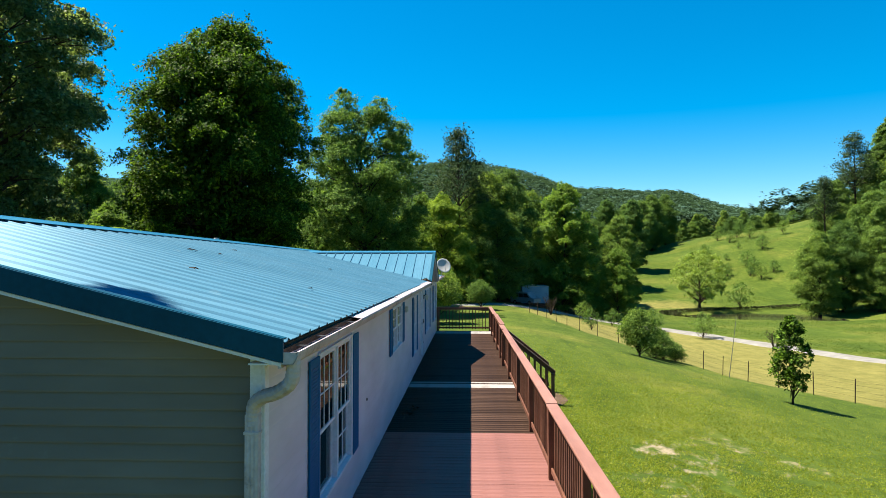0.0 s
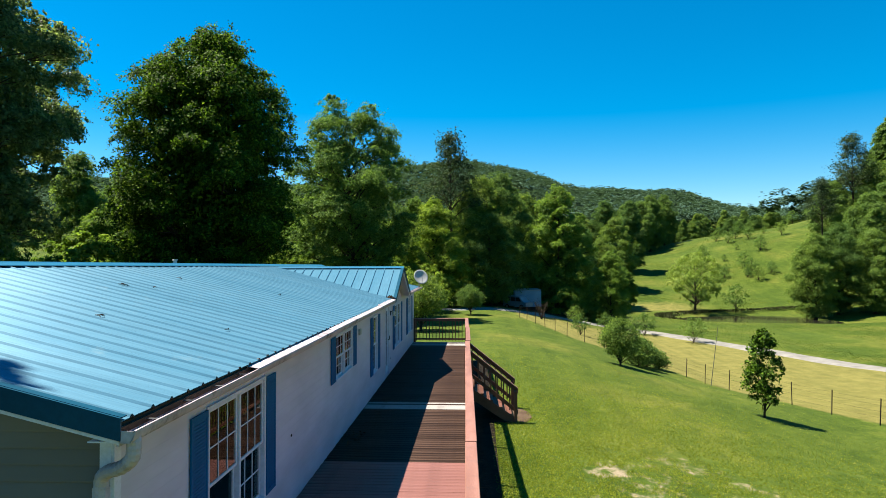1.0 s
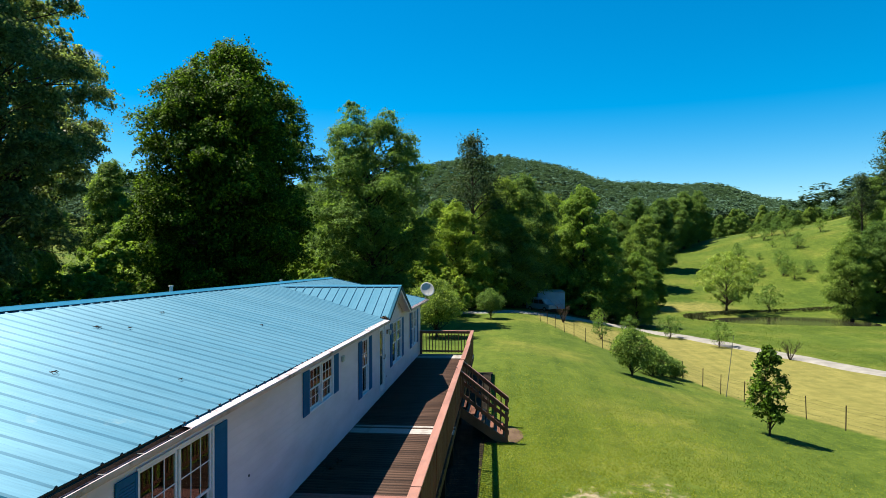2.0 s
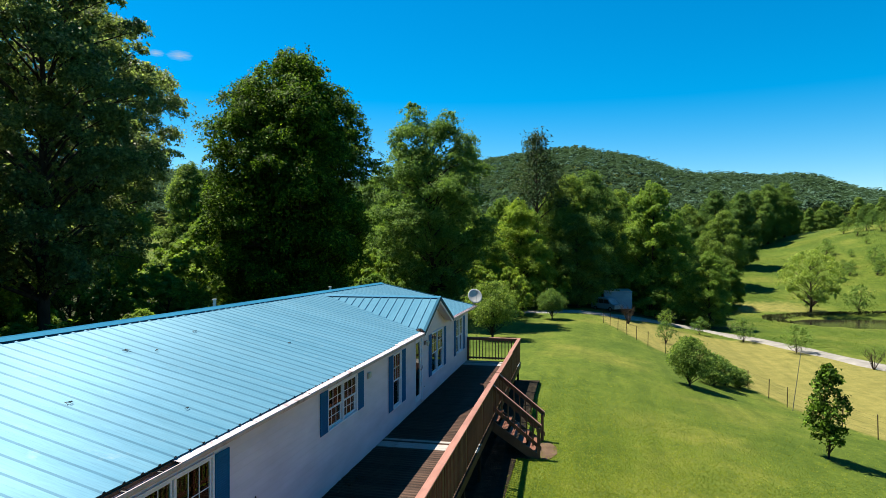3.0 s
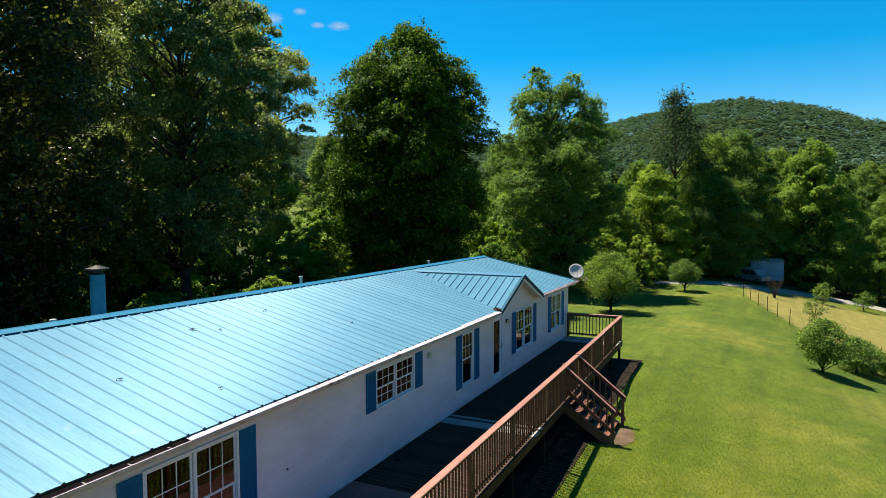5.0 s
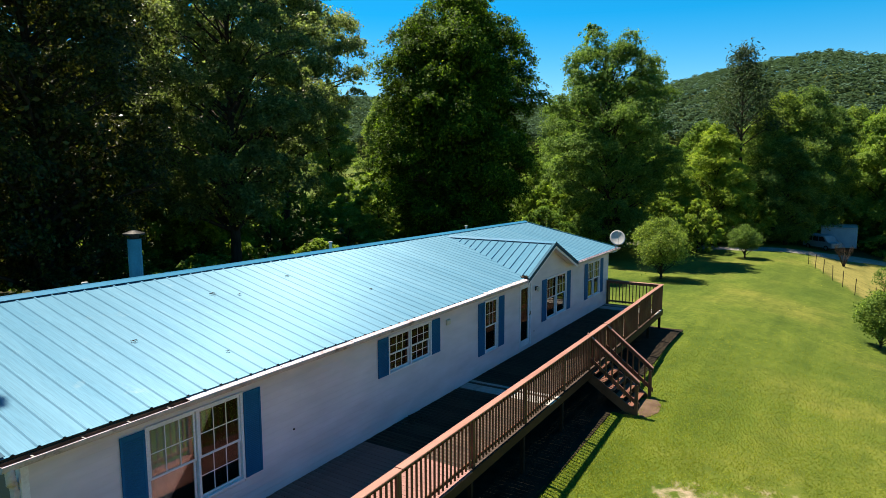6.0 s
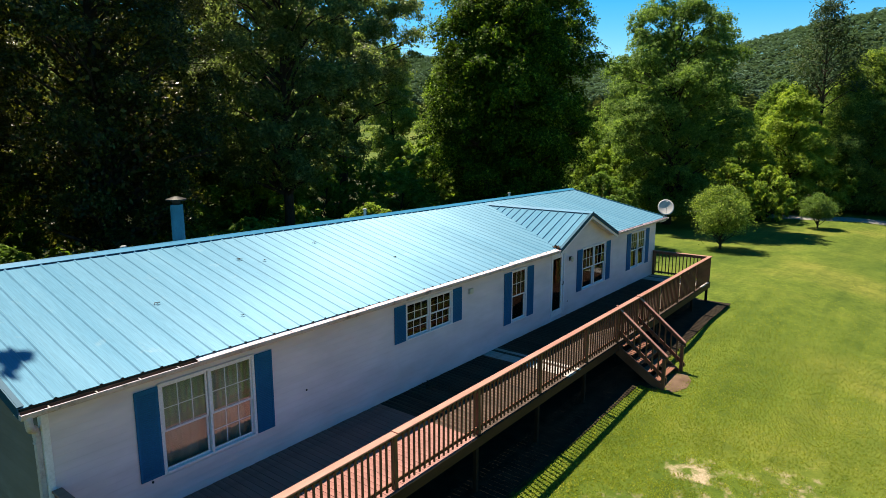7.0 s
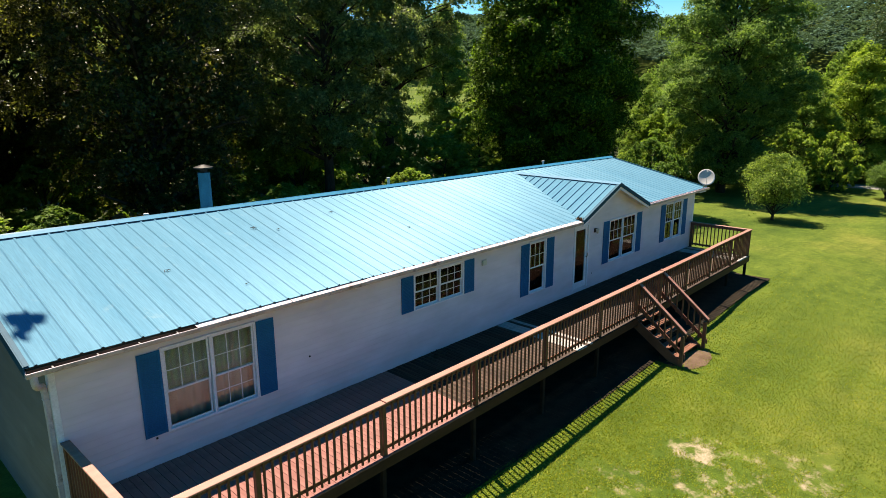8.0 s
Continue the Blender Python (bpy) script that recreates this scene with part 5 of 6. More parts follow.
# the great maple and the double-topped poplar beyond the house
maple = put(tree("maple_tree", 11, 18.4, 5.5, 1.6, 165, 1.12, 220000, 0.155, L_MAPLE, bell, "tall dense dark green maple tree with rounded crown", trunk=0.42, fork=0.15, fill=30000), -13.4, 34.1)
poplar = put(tree("poplar_tree", 12, 16.4, 5.0, 0.8, 135, 0.98, 170000, 0.14, L_POPLAR, dome, "tall green tree with a two-pointed ragged crown", trunk=0.30, fill=7000, extra=[(-1.5, 0.3, 15.8, 1.2), (-1.4, 0.2, 17.0, 0.9), (-1.5, 0.2, 17.8, 0.5), (1.3, -0.2, 15.6, 1.1), (1.4, 0, 16.7, 0.7)]), -7.2, 47.0)

# tall oaks behind the house
oak = put(tree("oak_tree", 13, 23.0, 6.2, 8.0, 120, 0.95, 140000, 0.15, L_OAK, oval, "tall oak tree with open ragged sunlit crown", trunk=0.40, group="oaks behind the house", up=0.2, fill=9000, fork=0.4), -27.4, 32.2)
oak2 = put(tree("oak_tree", 14, 21.0, 5.0, 4.4, 130, 0.80, 160000, 0.135, L_OAK, column, "tall oak tree with sparse speckled leaves", trunk=0.30, group="oaks behind the house", up=0.2, fill=2500, fork=0.35), -17.5, 19.0)
oak3 = put(tree("oak_tree", 16, 21.0, 5.4, 3.0, 140, 1.0, 150000, 0.135, L_SHADE, oval, "tall oak tree with deep shade put into its leaf colour", trunk=0.36, group="oaks behind the house", up=0.2, fill=9000), -16.8, 9.5, 75, 0.95)
more(oak2, -27.5, 16.0, 140, 1.05)
more(oak2, -31.0, 25.0, 20, 1.1)
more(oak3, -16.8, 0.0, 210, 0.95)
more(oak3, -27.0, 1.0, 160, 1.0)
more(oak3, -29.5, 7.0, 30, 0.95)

# Added oak, out of view: its canopy keeps the sun off the left woods.
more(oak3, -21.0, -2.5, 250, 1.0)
# an oak whose outer branch shades the roof corner
put(tree("oak_tree", 15, 19.0, 4.2, 5.0, 70, 1.15, 26000, 0.27, L_OAK, oval, "tall oak with one branch reaching over the house", trunk=0.36, group="oaks behind the house", up=0.2, extra=[(7.0, 5.95, 16.75, 0.36), (7.55, 5.6, 16.75, 0.28)]), -14.2, -3.6)

# woods beyond the lawn
wood_a = put(tree("woodland_tree", 21, 13.0, 4.2, 0.6, 64, 1.05, 90000, 0.15, L_WOODS, oval, "leafy green woodland tree at the edge of the lawn", trunk=0.22, fill=2500, group="woods beyond the lawn"), 5.1, 72.0)
wood_b = put(tree("woodland_tree", 22, 11.0, 3.4, 0.4, 56, 0.85, 80000, 0.14, L_BRIGHT, column, "light green young woodland tree", trunk=0.16, fill=1500, group="woods beyond the lawn"), -1.3, 60.0)
wood_c = put(tree("woodland_tree", 23, 14.5, 3.9, 0.5, 64, 1.0, 90000, 0.145, L_WOODS, egg, "tall narrow green woodland tree", trunk=0.22, fill=2500, group="woods beyond the lawn"), 13.0, 75.0, 0, 0.85)
wood_d = put(tree("woodland_tree", 24, 14.0, 4.0, 0.5, 64, 1.08, 90000, 0.145, L_DARK, oval, "tall dark green woodland tree", trunk=0.24, fill=4000, group="woods beyond the lawn"), 3.4, 67.0)
rng_w = random.Random(5)
SPOTS = [(12.8, 74.0, "b", 1.3), (-12.5, 55, "b", 0.9), (-9.5, 62, "b", 1.15), (-4.5, 56, "b", 0.85), (-4.0, 68, "b", 1.1), (2.4, 65.5, "d", 1.0), (5.6, 68.5, "d", 0.95), (4.4, 63.2, "d", 0.72), (1.0, 78, "d", 1.05), (7.6, 78, "c", 1.05), (9.5, 84, "d", 1.05), (15.8, 84, "a", 0.9), (18.5, 71.5, "b", 0.72), (17.5, 92, "d", 0.95), (23, 98, "d", 0.9), (28, 112, "d", 0.95), (34, 126, "c", 1.0),
         (-15.5, 52, "b", 0.7), (-20, 60, "b", 0.8), (-28, 47, "b", 0.85), (-27, 64, "a", 0.8), (-33, 52, "c", 1.0), (-38, 40, "a", 1.0), (-14, 72, "c", 1.1), (-36, 66, "a", 1.1), (-22, 76, "a", 1.1), (-44, 56, "c", 1.1), (-44, 28, "a", 1.1), (-42, 14, "c", 1.2), (-36, 0, "a", 1.2), (-30, -12, "c", 1.2), (-24.5, 21.5, "b", 1.0)]
for x, y, k, s in SPOTS:
    more({"a": wood_a, "b": wood_b, "c": wood_c, "d": wood_d}[k], x, y, rng_w.uniform(0, 360), s * rng_w.uniform(0.94, 1.06), rng_w.uniform(0.9, 1.1))
# far edge of the hayfield, and the wooded slope to the east
for i in range(14):
    x = 22 + i * 2.3 + rng_w.uniform(-1.5, 1.5)
    more(wood_d if i % 3 else wood_a, x, 142 + (x - 30) * 0.9 + rng_w.uniform(-3, 6), rng_w.uniform(0, 360), rng_w.uniform(0.8, 1.0))
for i in range(34):
    x = 22 + i * 2.9
    more((wood_a, wood_d, wood_c)[i % 3], x, 208 + rng_w.uniform(0, 30), rng_w.uniform(0, 360), rng_w.uniform(0.7, 0.95))
EAST = [(48.5, 84.5, "d", 0.82), (53, 87, "d", 0.9), (56, 84, "d", 0.8), (59.5, 88.5, "c", 1.0), (64, 86, "a", 1.0), (62, 95, "d", 1.1), (66, 97, "a", 1.25), (71, 92, "c", 1.3), (67, 114, "d", 1.0), (74, 112, "a", 1.2), (82, 108, "d", 1.3)]
for x, y, k, s in EAST:
    more({"a": wood_a, "c": wood_c, "d": wood_d}[k], x, y, rng_w.uniform(0, 360), s)
for i in range(46):
    x = 84 + rng_w.uniform(0, 80)
    y = 110 + rng_w.uniform(0, 90)
    if x > 0.62 * y:
        more(wood_a if i % 2 else wood_c, x, y, rng_w.uniform(0, 360), rng_w.uniform(1.0, 1.4))


# pines
def pine(seed, height, radius, bare, label):
    rng = np.random.default_rng(seed)
    lobes = []
    for i in range(40):
        h = bare + (1 - bare) * (i + rng.random()) / 40
        a = i * 2.4 + rng.normal() * 0.3
        rr = radius * (1 - (h - bare) / (1 - bare)) ** 0.6 * (0.35 + 0.6 * rng.random())
        lobes.append((rr * math.cos(a), rr * math.sin(a), height * h, 0.75 * (0.6 + 0.7 * rng.random())))
    pts, nrm = crown_points(rng, lobes, 4800, 0.5, 8, 0.5)
    t = thing("pine_tree", (0, 0, 0), label, "tree", "pines")
    attach(new("trunk", woody("trunk", rng, 0.24, height * 0.97, lobes, limb_share=1.0, lean=0.2, fork=0.3)), t)
    attach(new("crown", leaf_cloud("crown", pts, nrm, 0.34 * (0.6 + 0.8 * rng.random(4800)), L_PINE, rng, 0.3)), t)
    return t


pine_a = put(pine(31, 17.6, 3.4, 0.60, "tall sparse dark pine above the woods"), 0.3, 63.0)
more(pine_a, 63.0, 110.0, 120, 0.9)
more(pine_a, 70.0, 113.0, 40, 1.2)
more(pine_a, 12.5, 92.0, 200, 0.8)

# garden trees, bushes and saplings
round_tree = put(tree("ornamental_tree", 41, 3.9, 1.8, 1.0, 40, 0.5, 14000, 0.105, L_WOODS, oval, "small round bright green tree on the lawn", trunk=0.09, group="small lawn trees"), -0.8, 37.8)
more(round_tree, 2.4, 51.5, 90, 0.68, 1.0, "small round clipped tree on the lawn edge")
bush = put(tree("fruit_tree", 42, 2.7, 1.22, 0.6, 40, 0.36, 11000, 0.10, L_DARK, oval, "low dense fruit tree with glossy drooping leaves", "tree", trunk=0.07), 10.3, 30.0, 0, 0.86, 1.1)
bush2 = put(tree("bush", 43, 1.8, 1.0, 0.2, 30, 0.32, 5500, 0.09, L_DARK, oval, "rounded green bush beside the fruit tree", "bush", trunk=0.04, group="bushes by the fence"), 12.0, 33.3)
more(bush2, 12.9, 34.6, 70, 0.85, 0.85)
more(bush2, 13.8, 35.2, 160, 0.75, 0.8)
sapling = put(tree("sapling", 44, 3.25, 0.86, 0.55, 26, 0.27, 3800, 0.125, L_MAPLE, egg, "slim young tree with sparse upright top", "tree", trunk=0.045, extra=[(0.1, 0.05, 2.75, 0.22), (-0.12, 0, 2.95, 0.16), (0.02, 0.1, 3.15, 0.14)]), 13.4, 20.4)
shrub = put(tree("shrub", 45, 2.5, 1.3, 0.4, 20, 0.36, 1500, 0.12, L_WOODS, oval, "spreading green shrub by the gravel lane", "shrub", trunk=0.05, group="shrubs in the meadow"), 22.8, 56.0)
more(shrub, 19.9, 61.8, 60, 0.95)
more(shrub, 16.3, 64.0, 250, 0.75)
more(shrub, 11.4, 49.0, 130, 0.66, 1.1)
more(shrub, 13.0, 62.0, 200, 0.72, 1.1)
more(shrub, 41.5, 93.0, 200, 1.6)
more(shrub, 36.0, 95.0, 20, 1.1)
willow = put(tree("willow_tree", 46, 8.9, 4.4, 1.6, 46, 0.9, 20000, 0.17, L_WILLOW, oval, "airy yellow-green willow at the pond edge", trunk=0.16, up=-0.1), 35.0, 91.5)
more(wood_b, 25.0, 93.0, 30, 0.6)

# undergrowth behind the house, rising over the ridge line
under = put(tree("understorey_bush", 47, 4.6, 2.7, 0.1, 60, 0.50, 16000, 0.165, L_BRIGHT, oval, "bright green undergrowth bush at the wood's edge", "bush", trunk=0.06, group="undergrowth behind the house"), -11.6, 24.0, 0, 0.62, 0.62)
for x, y, s, t in ((-13.2, 27.5, 0.66, 40), (-13.0, 13.6, 1.0, 100), (-13.0, 8.6, 0.85, 160), (-16.5, 24, 0.72, 220), (-20.5, 15, 1.15, 280), (-19.5, 6.0, 1.1, 320), (-21, 35.5, 1.6, 10), (-17.5, 39.5, 1.3, 70), (-24.8, 40, 1.7, 130), (-10, 41, 0.9, 190), (-9.5, 52.5, 1.2, 250), (-13, 50, 1.1, 310), (-4.2, 52.5, 1.0, 350), (1.5, 60.5, 0.9, 30), (-1.5, 53.5, 0.8, 80), (-28, 17.5, 1.3, 80), (-22.5, 20.5, 1.3, 150), (-27, 8, 1.3, 210), (4.2, 66.5, 1.0, 100), (12.3, 72, 1.1, 150), (17.5, 76, 1.0, 200), (21.5, 90, 1.2, 250), (-12.9, 17.2, 0.9, 15), (-12.4, 11.5, 0.5, 75), (-13.2, 4.2, 0.7, 125), (-18.2, 2.0, 1.1, 200), (-17.5, 12.5, 1.0, 260), (-19.5, 30.0, 1.3, 300), (-23.5, 27.0, 1.4, 340), (-30, 12.0, 1.5, 30), (-15.5, 31.0, 0.9, 90), (-32, 28, 1.6, 120)):
    more(under, x, y, t, s, (0.42 if x > -21 and y < 32 else 0.7) + 0.5 * math.modf(abs(x * 7.31 + y * 3.7))[0])

# scrub on the hillside beyond the pond
for i in range(34):
    y = rng_w.uniform(112, 158)
    x = y * rng_w.uniform(0.36, 0.60)
    more(shrub, x, y, rng_w.uniform(0, 360), rng_w.uniform(0.5, 1.3))


def reeds():
    rng = np.random.default_rng(55)
    k = 9000
    a = rng.uniform(0, 2 * math.pi, k)
    f = 0.93 + 0.12 * rng.random(k)
    x, y = POND[0] + POND[2] * f * np.cos(a), POND[1] + POND[3] * (f + 0.12) * np.sin(a)
    keep = (np.sin(a) > -0.25) & (rng.random(k) < 0.4 + 0.6 * (np.sin(a * 9) > 0))
    x, y = x[keep], y[keep]
    z = np.array([ground_z(p, q) for p, q in zip(x, y)])
    pts = np.stack([x, y, z + 0.2 * rng.random(len(x)) + 0.06], 1)
    nrm = unit(np.stack([rng.normal(size=len(x)), rng.normal(size=len(x)), 0.3 * np.ones(len(x))], 1))
    tagged(new("reeds", leaf_cloud("reeds", pts, nrm, 0.28 + 0.3 * rng.random(len(x)), L_REED, rng, 0.3)), "brown and green reeds fringing the pond", "reeds", kind="stuff")


reeds()

# rough grass on the banks beyond the lane
def rough_grass():
    rng = np.random.default_rng(61)
    k = 220000
    y = 38 + 122 * rng.random(k) ** 1.15
    x = np.where(y < 100, rng.uniform(17, 62, k), y * rng.uniform(0.17, 0.62, k))
    patch = np.array([noise.noise(Vector((a * 0.12, b * 0.12, 6))) for a, b in zip(x, y)])
    lane = np.array([past(ROAD, a, b) for a, b in zip(x, y)])
    dry = np.array([dryness(a, b) for a, b in zip(x, y)])
    pond = ((x - POND[0]) / POND[2]) ** 2 + ((y - POND[1]) / POND[3]) ** 2
    keep = (lane > 2.2) & (pond > 1.08) & (dry < 0.1) & (patch + 0.9 * rng.random(k) > 0.3)
    x, y = x[keep], y[keep]
    z = np.array([ground_z(a, b) for a, b in zip(x, y)])
    s = (0.07 + 0.13 * rng.random(len(x)) ** 2) * np.where(y > 96, 0.9, 0.6)
    pts = np.stack([x, y, z + s * 0.3], 1)
    nrm = unit(np.stack([rng.normal(size=len(x)), rng.normal(size=len(x)), 0.5 + 0.3 * rng.random(len(x))], 1))
    tagged(new("rough_grass", leaf_cloud("rough_grass", pts, nrm, s, L_ROUGH, rng, 0.5)), "rough unmown grass and weeds on the bank", "grass", kind="stuff")


rough_grass()

# bare twiggy shrubs in the meadow
def bare_shrub(seed):
    rng = random.Random(seed)
    t = thing("bare_shrub", (0, 0, 0), "leafless twiggy grey shrub in the dry meadow", "shrub", "bare shrubs")
    bm = bmesh.new()
    for i in range(16):
        a = rng.uniform(0, 6.28)
        k = rng.uniform(0.35, 0.9)
        p = [Vector((0.03 * math.cos(a), 0.03 * math.sin(a), -0.05)), Vector((k * 0.4 * math.cos(a), k * 0.4 * math.sin(a), 0.6)), Vector((k * math.cos(a + 0.2), k * math.sin(a + 0.2), rng.uniform(1.0, 1.5)))]
        tube(bm, p, [0.022, 0.014, 0.005], 5, False)
        for j in range(5):
            b = p[1].lerp(p[2], rng.uniform(0, 0.9))
            tube(bm, [b, b + Vector((rng.uniform(-0.35, 0.35), rng.uniform(-0.35, 0.35), rng.uniform(0.15, 0.45)))], [0.009, 0.003], 4, False)
    part("stems", bm, M_BARK, t)
    return t


bs = put(bare_shrub(3), 26.0, 49.0)
more(bs, 9.0, 56.5, 80, 1.15)


# wooded ridges far off: a rough canopy of clumps over the hills
def far_forest():
    rng = np.random.default_rng(77)
    n = 700000
    az = np.radians(rng.uniform(-62, 50, n))
    d = 190 * (700 / 190) ** rng.random(n)
    x, y = 2 + d * np.sin(az), -4 + d * np.cos(az)
    z = np.array([ground_z(a, b) for a, b in zip(x, y)])
    keep = (z > 9) & (d > 200)
    x, y, z, d = x[keep], y[keep], z[keep], d[keep]
    cell = 5.6
    gx, gy = np.floor(x / cell), np.floor(y / cell)
    h = np.modf(np.abs(np.sin(gx * 12.9898 + gy * 78.233) * 43758.5453))[0]
    h2 = np.modf(np.abs(np.sin(gx * 39.346 + gy * 11.135) * 24634.634))[0]
    cx, cy = (gx + 0.1 + 0.8 * h) * cell, (gy + 0.1 + 0.8 * h2) * cell
    rx, ry = (x - cx) / (cell * 0.62), (y - cy) / (cell * 0.62)
    q = np.clip(1 - rx * rx - ry * ry, 0.02, 1)
    top = 8.5 + 3.0 * h * h2 + 2.6 * np.sqrt(q)
    pts = np.stack([x, y, z + top * (0.86 + 0.14 * rng.random(len(x)))], 1)
    nrm = unit(np.stack([rx * 0.17, ry * 0.17, 0.5 * np.sqrt(q) + 0.45], 1) + rng.normal(size=(len(x), 3)) * 0.09)
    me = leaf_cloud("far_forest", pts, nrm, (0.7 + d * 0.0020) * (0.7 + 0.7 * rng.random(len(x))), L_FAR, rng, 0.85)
    tagged(new("far_forest", me), "green deciduous forest on the distant hills, haze tinted into its colour", "forest", kind="stuff")


far_forest()

# ---- fence ----
fence = thing("wire_fence", (12, 36, ground_z(12, 36)), "old wire fence on thin rusty metal posts", "fence")
line = bend(FENCE, 12)
pts, run = [line[0]], 0.0
for a, b in zip(line, line[1:]):
    run += (b - a).length
    if run > 1.8:
        pts.append(b)
        run = 0.0
pm = box_mesh("fence_post", 0.036, 0.036, 1.25, M_POST, 0.004)
for p in pts:
    piece("fence_post", pm, fence, pose(p.x, p.y, ground_z(p.x, p.y) + 0.45, random.uniform(-3, 3), random.uniform(-3, 3), random.uniform(0, 90)))
for h in (0.3, 0.55, 0.8, 0.98):
    bm = bmesh.new()
    tube(bm, [(p.x, p.y, ground_z(p.x, p.y) + h) for p in pts], [0.0035] * len(pts), 4, False)
    part("fence_wire", bm, M_POST, fence)
pole = thing("thin_pole", (15.4, 31.3, ground_z(15.4, 31.3)), "tall thin leaning grey pole by the fence", "pole")
bm = bmesh.new()
tube(bm, [(15.4, 31.3, ground_z(15.4, 31.3) - 0.1), (15.85, 31.4, ground_z(15.4, 31.3) + 3.2)], [0.02, 0.012], 6)
part("shaft", bm, M_STEEL, pole)

# ---- shed and van ----
sx, sy = 8.6, 66.5
sz = ground_z(sx, sy)
shed = thing("storage_trailer", (sx, sy, sz), "light blue box trailer parked under dark trees", "trailer")
part("body", boxes((sx - 1.5, sx + 1.4, sy, sy + 5.0, sz + 0.35, sz + 2.15), bevel=0.03), M_SHED, shed)
part("roof_edge", boxes((sx - 1.53, sx + 1.43, sy - 0.04, sy + 5.04, sz + 2.152, sz + 2.21), bevel=0.01), M_DISH, shed)
for k in range(9):
    part("rib", boxes((sx - 1.35 + k * 0.32, sx - 1.32 + k * 0.32, sy - 0.02, sy - 0.001, sz + 0.4, sz + 2.1)), M_SHED, shed)
part("chassis", boxes((sx - 1.3, sx + 1.1, sy + 0.3, sy + 4.7, sz + 0.0, sz + 0.349)), M_BLACK, shed)
vx, vy = 6.9, 64.0
vz = ground_z(vx, vy)
van = thing("parked_van", (vx, vy, vz), "dark grey-blue van parked in front of the trailer", "van")
bm = bmesh.new()
prism(bm, [(vx - 2.2, vz + 0.35), (vx + 2.2, vz + 0.35), (vx + 2.25, vz + 0.95), (vx + 1.55, vz + 1.1), (vx + 0.95, vz + 1.85), (vx - 2.05, vz + 1.9), (vx - 2.25, vz + 1.0)], "y", vy, vy + 1.8)
bmesh.ops.bevel(bm, geom=bm.edges[:], offset=0.06, segments=2, affect="EDGES")
part("body", bm, M_VAN, van)
for a, b in ((-1.9, -0.75), (-0.65, 0.2), (0.28, 0.95)):
    bm = bmesh.new()
    prism(bm, [(vx + a, vz + 1.12), (vx + b + (0.35 if a > 0 else 0), vz + 1.12), (vx + b - (0.05 if a > 0 else 0), vz + 1.7), (vx + a, vz + 1.7)], "y", vy - 0.012, vy - 0.001)
    part("side_window", bm, M_BLACK, van)
for a in (-1.35, 1.4):
    bm = bmesh.new()
    tube(bm, [(vx + a, vy - 0.02, vz + 0.33), (vx + a, vy + 0.22, vz + 0.33)], [0.33, 0.33], 18)
    wheel = part("wheel", bm, M_TYRE, van)
    bm = bmesh.new()
    tube(bm, [(vx + a, vy - 0.03, vz + 0.33), (vx + a, vy - 0.021, vz + 0.33)], [0.19, 0.2], 14)
    part("hubcap", bm, M_STEEL, wheel)

van.scale = (0.7, 0.7, 0.7)
van.rotation_euler = (0, 0, radians(-42))


# ---- grass ----
def grass():
    rng = np.random.default_rng(9)
    n = 150000
    x = 3.15 + np.abs(rng.normal(size=n)) * 5.5
    y = 3 + np.abs(rng.normal(size=n)) * 9.0
    keep = np.array([bareness(a, b) * (0.5 + 0.5 * noise.noise(Vector((a * 2.2, b * 2.2, 2)))) < 0.3 + 0.25 * c for a, b, c in zip(x, y, rng.random(n))])
    x, y = x[keep], y[keep]
    k = len(x)
    z = np.array([ground_z(a, b) for a, b in zip(x, y)])
    h = 0.018 + 0.026 * rng.random(k)
    pts = np.stack([x, y, z + h * 0.45], 1)
    a = unit(np.stack([rng.normal(size=k) * 0.9, rng.normal(size=k) * 0.9, np.ones(k)], 1))
    b = unit(np.cross(a, rng.normal(size=(k, 3))))
    v = np.empty((k, 3, 3), np.float32)
    v[:, 0] = pts - a * h[:, None] * 0.5 - b * 0.011
    v[:, 1] = pts - a * h[:, None] * 0.5 + b * 0.011
    v[:, 2] = pts + a * h[:, None] * 0.7
    me = bpy.data.meshes.new("grass")
    me.vertices.add(3 * k)
    me.vertices.foreach_set("co", v.ravel())
    me.loops.add(3 * k)
    me.loops.foreach_set("vertex_index", np.arange(3 * k, dtype=np.int32))
    me.polygons.add(k)
    me.polygons.foreach_set("loop_start", np.arange(0, 3 * k, 3, dtype=np.int32))
    me.update(calc_edges=True)
    me.materials.append(L_GRASS)
    tagged(new("grass", me), "short mown sunlit lawn grass", "grass", kind="stuff")


grass()


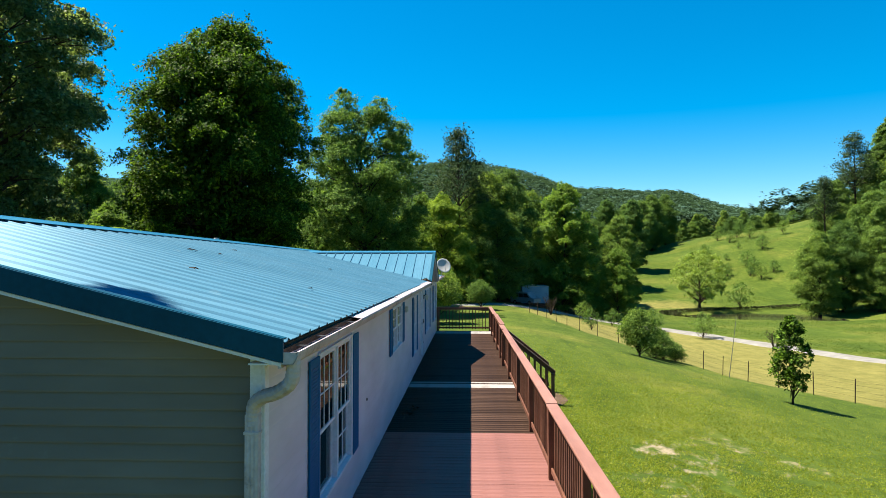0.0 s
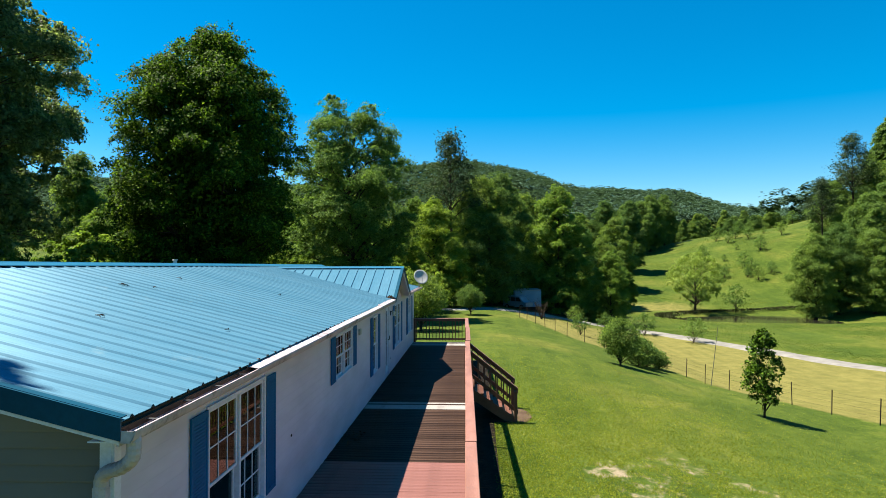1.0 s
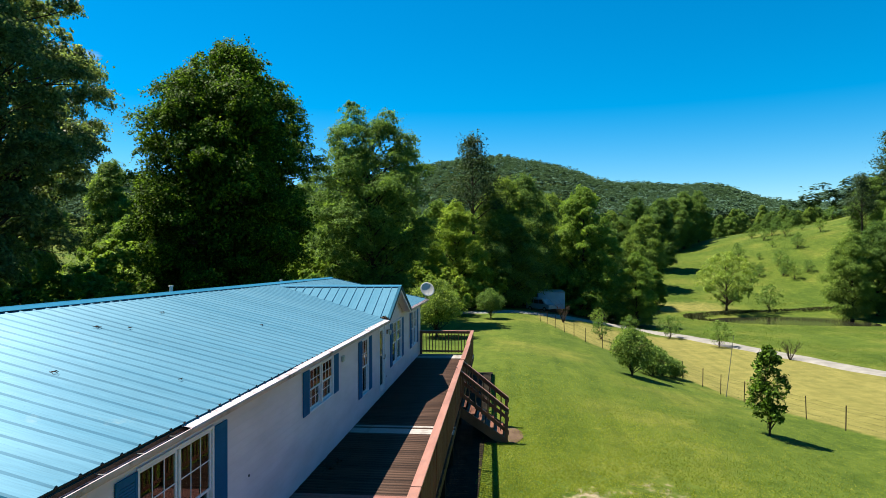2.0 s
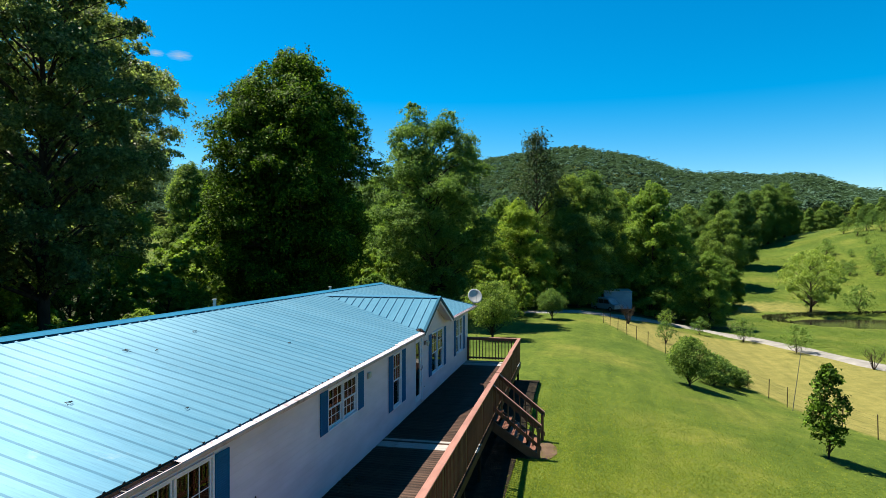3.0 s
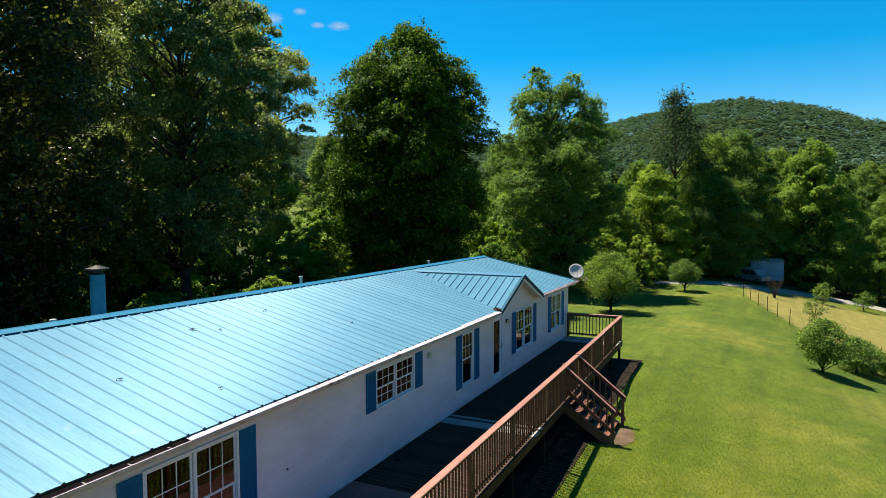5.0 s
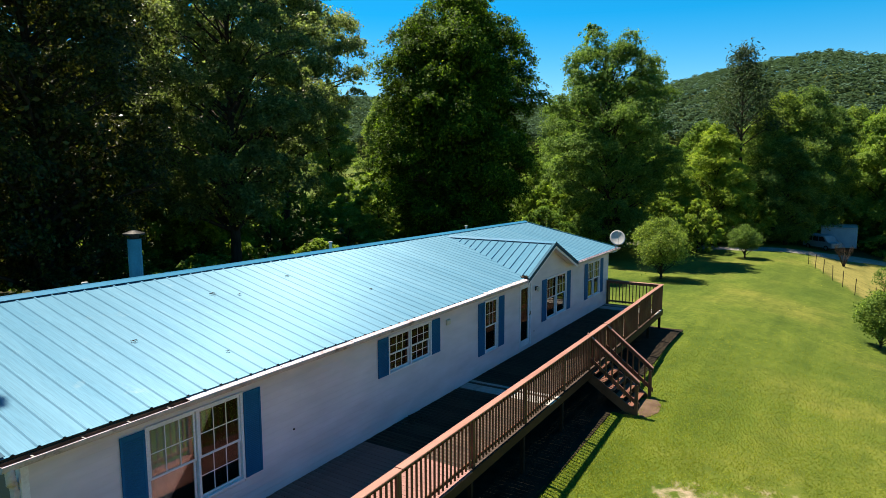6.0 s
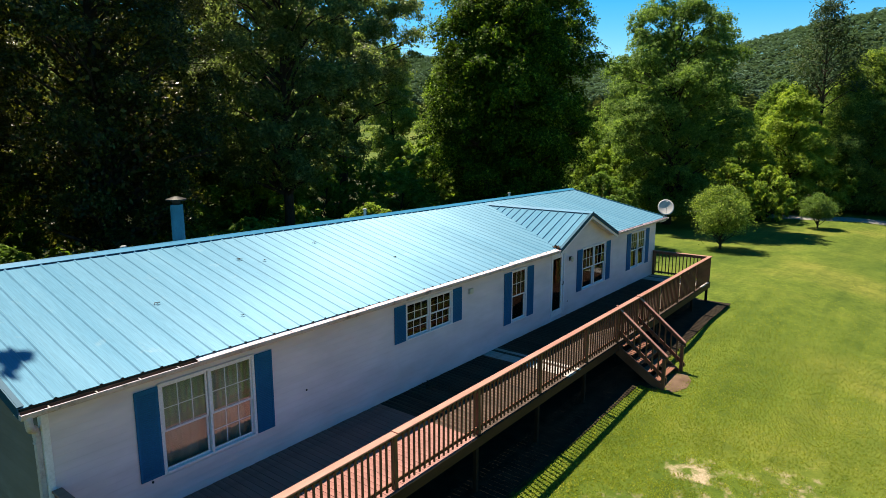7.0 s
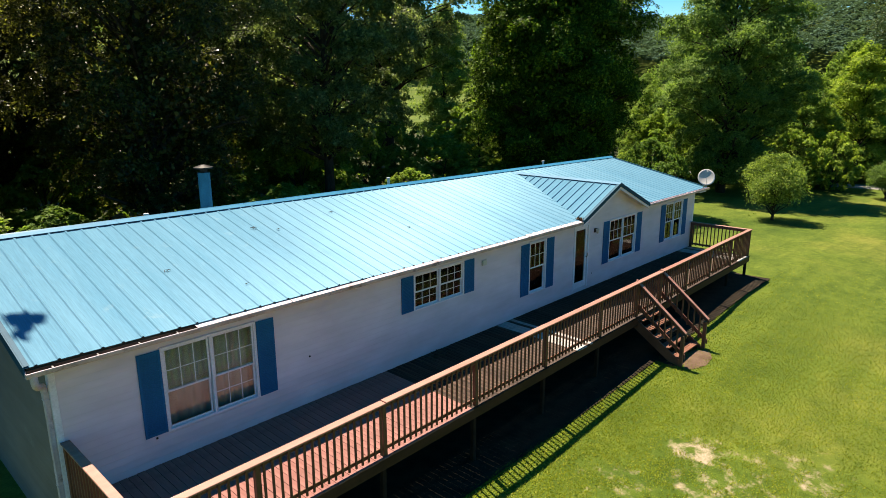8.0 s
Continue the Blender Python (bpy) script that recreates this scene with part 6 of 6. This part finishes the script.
# ---- deck boards ----
def deck_boards():
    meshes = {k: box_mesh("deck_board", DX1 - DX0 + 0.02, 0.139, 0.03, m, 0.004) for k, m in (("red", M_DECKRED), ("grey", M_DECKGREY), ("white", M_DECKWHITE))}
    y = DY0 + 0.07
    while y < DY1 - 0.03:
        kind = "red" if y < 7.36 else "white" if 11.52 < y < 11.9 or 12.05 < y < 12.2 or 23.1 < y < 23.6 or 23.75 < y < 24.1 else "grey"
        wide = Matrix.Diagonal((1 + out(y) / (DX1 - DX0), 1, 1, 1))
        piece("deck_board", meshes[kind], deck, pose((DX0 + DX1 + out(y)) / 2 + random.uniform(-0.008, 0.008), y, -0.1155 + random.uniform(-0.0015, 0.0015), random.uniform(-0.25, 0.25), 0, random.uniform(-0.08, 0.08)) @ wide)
        y += 0.1445


deck_boards()


# ---- a few wisps of cloud, far off ----
def cloud_material():
    m, n, l, p = material("thin_cloud")
    n.remove(p)
    co = n.new("ShaderNodeTexCoord")
    g = n.new("ShaderNodeTexGradient")
    g.gradient_type = "SPHERICAL"
    l.new(co.outputs["Object"], g.inputs[0])
    t = tex_noise(n, l, 2.2, 5.0, (1, 2, 1), 0.6)
    mu = n.new("ShaderNodeMath")
    mu.operation = "MULTIPLY"
    l.new(g.outputs["Fac"], mu.inputs[0])
    l.new(t.outputs["Fac"], mu.inputs[1])
    r = ramp(n, [(0.12, (0, 0, 0)), (0.62, (0.75, 0.75, 0.75))])
    l.new(mu.outputs[0], r.inputs[0])
    tr = n.new("ShaderNodeBsdfTransparent")
    # The discs glow faintly; emission stands in for sunlight on the wisps.
    em = n.new("ShaderNodeEmission")
    em.inputs[0].default_value = (0.8, 0.9, 1.0, 1)
    em.inputs[1].default_value = 0.26
    ms = n.new("ShaderNodeMixShader")
    l.new(r.outputs[0], ms.inputs[0])
    l.new(tr.outputs[0], ms.inputs[1])
    l.new(em.outputs[0], ms.inputs[2])
    l.new(ms.outputs[0], n["Material Output"].inputs[0])
    return m


M_CLOUD = cloud_material()
for az, el, w, h in ((-34.9, 15.6, 75, 32), (-36.7, 15.6, 48, 22), (-38.2, 16.6, 45, 24), (-40.4, 15.9, 62, 40)):
    d = Vector((math.sin(radians(az)) * math.cos(radians(el)), math.cos(radians(az)) * math.cos(radians(el)), math.sin(radians(el))))
    bm = bmesh.new()
    bmesh.ops.create_circle(bm, cap_ends=True, segments=24, radius=1.0)
    c = part("cloud", bm, M_CLOUD, None)
    c.matrix_basis = look(d * 3200, (0, 0, 0)) @ Matrix.Diagonal((w, h, 1, 1))
    c.visible_shadow = False
    tagged(c, "small thin white wisp of fair-weather cloud", "cloud", kind="structure")
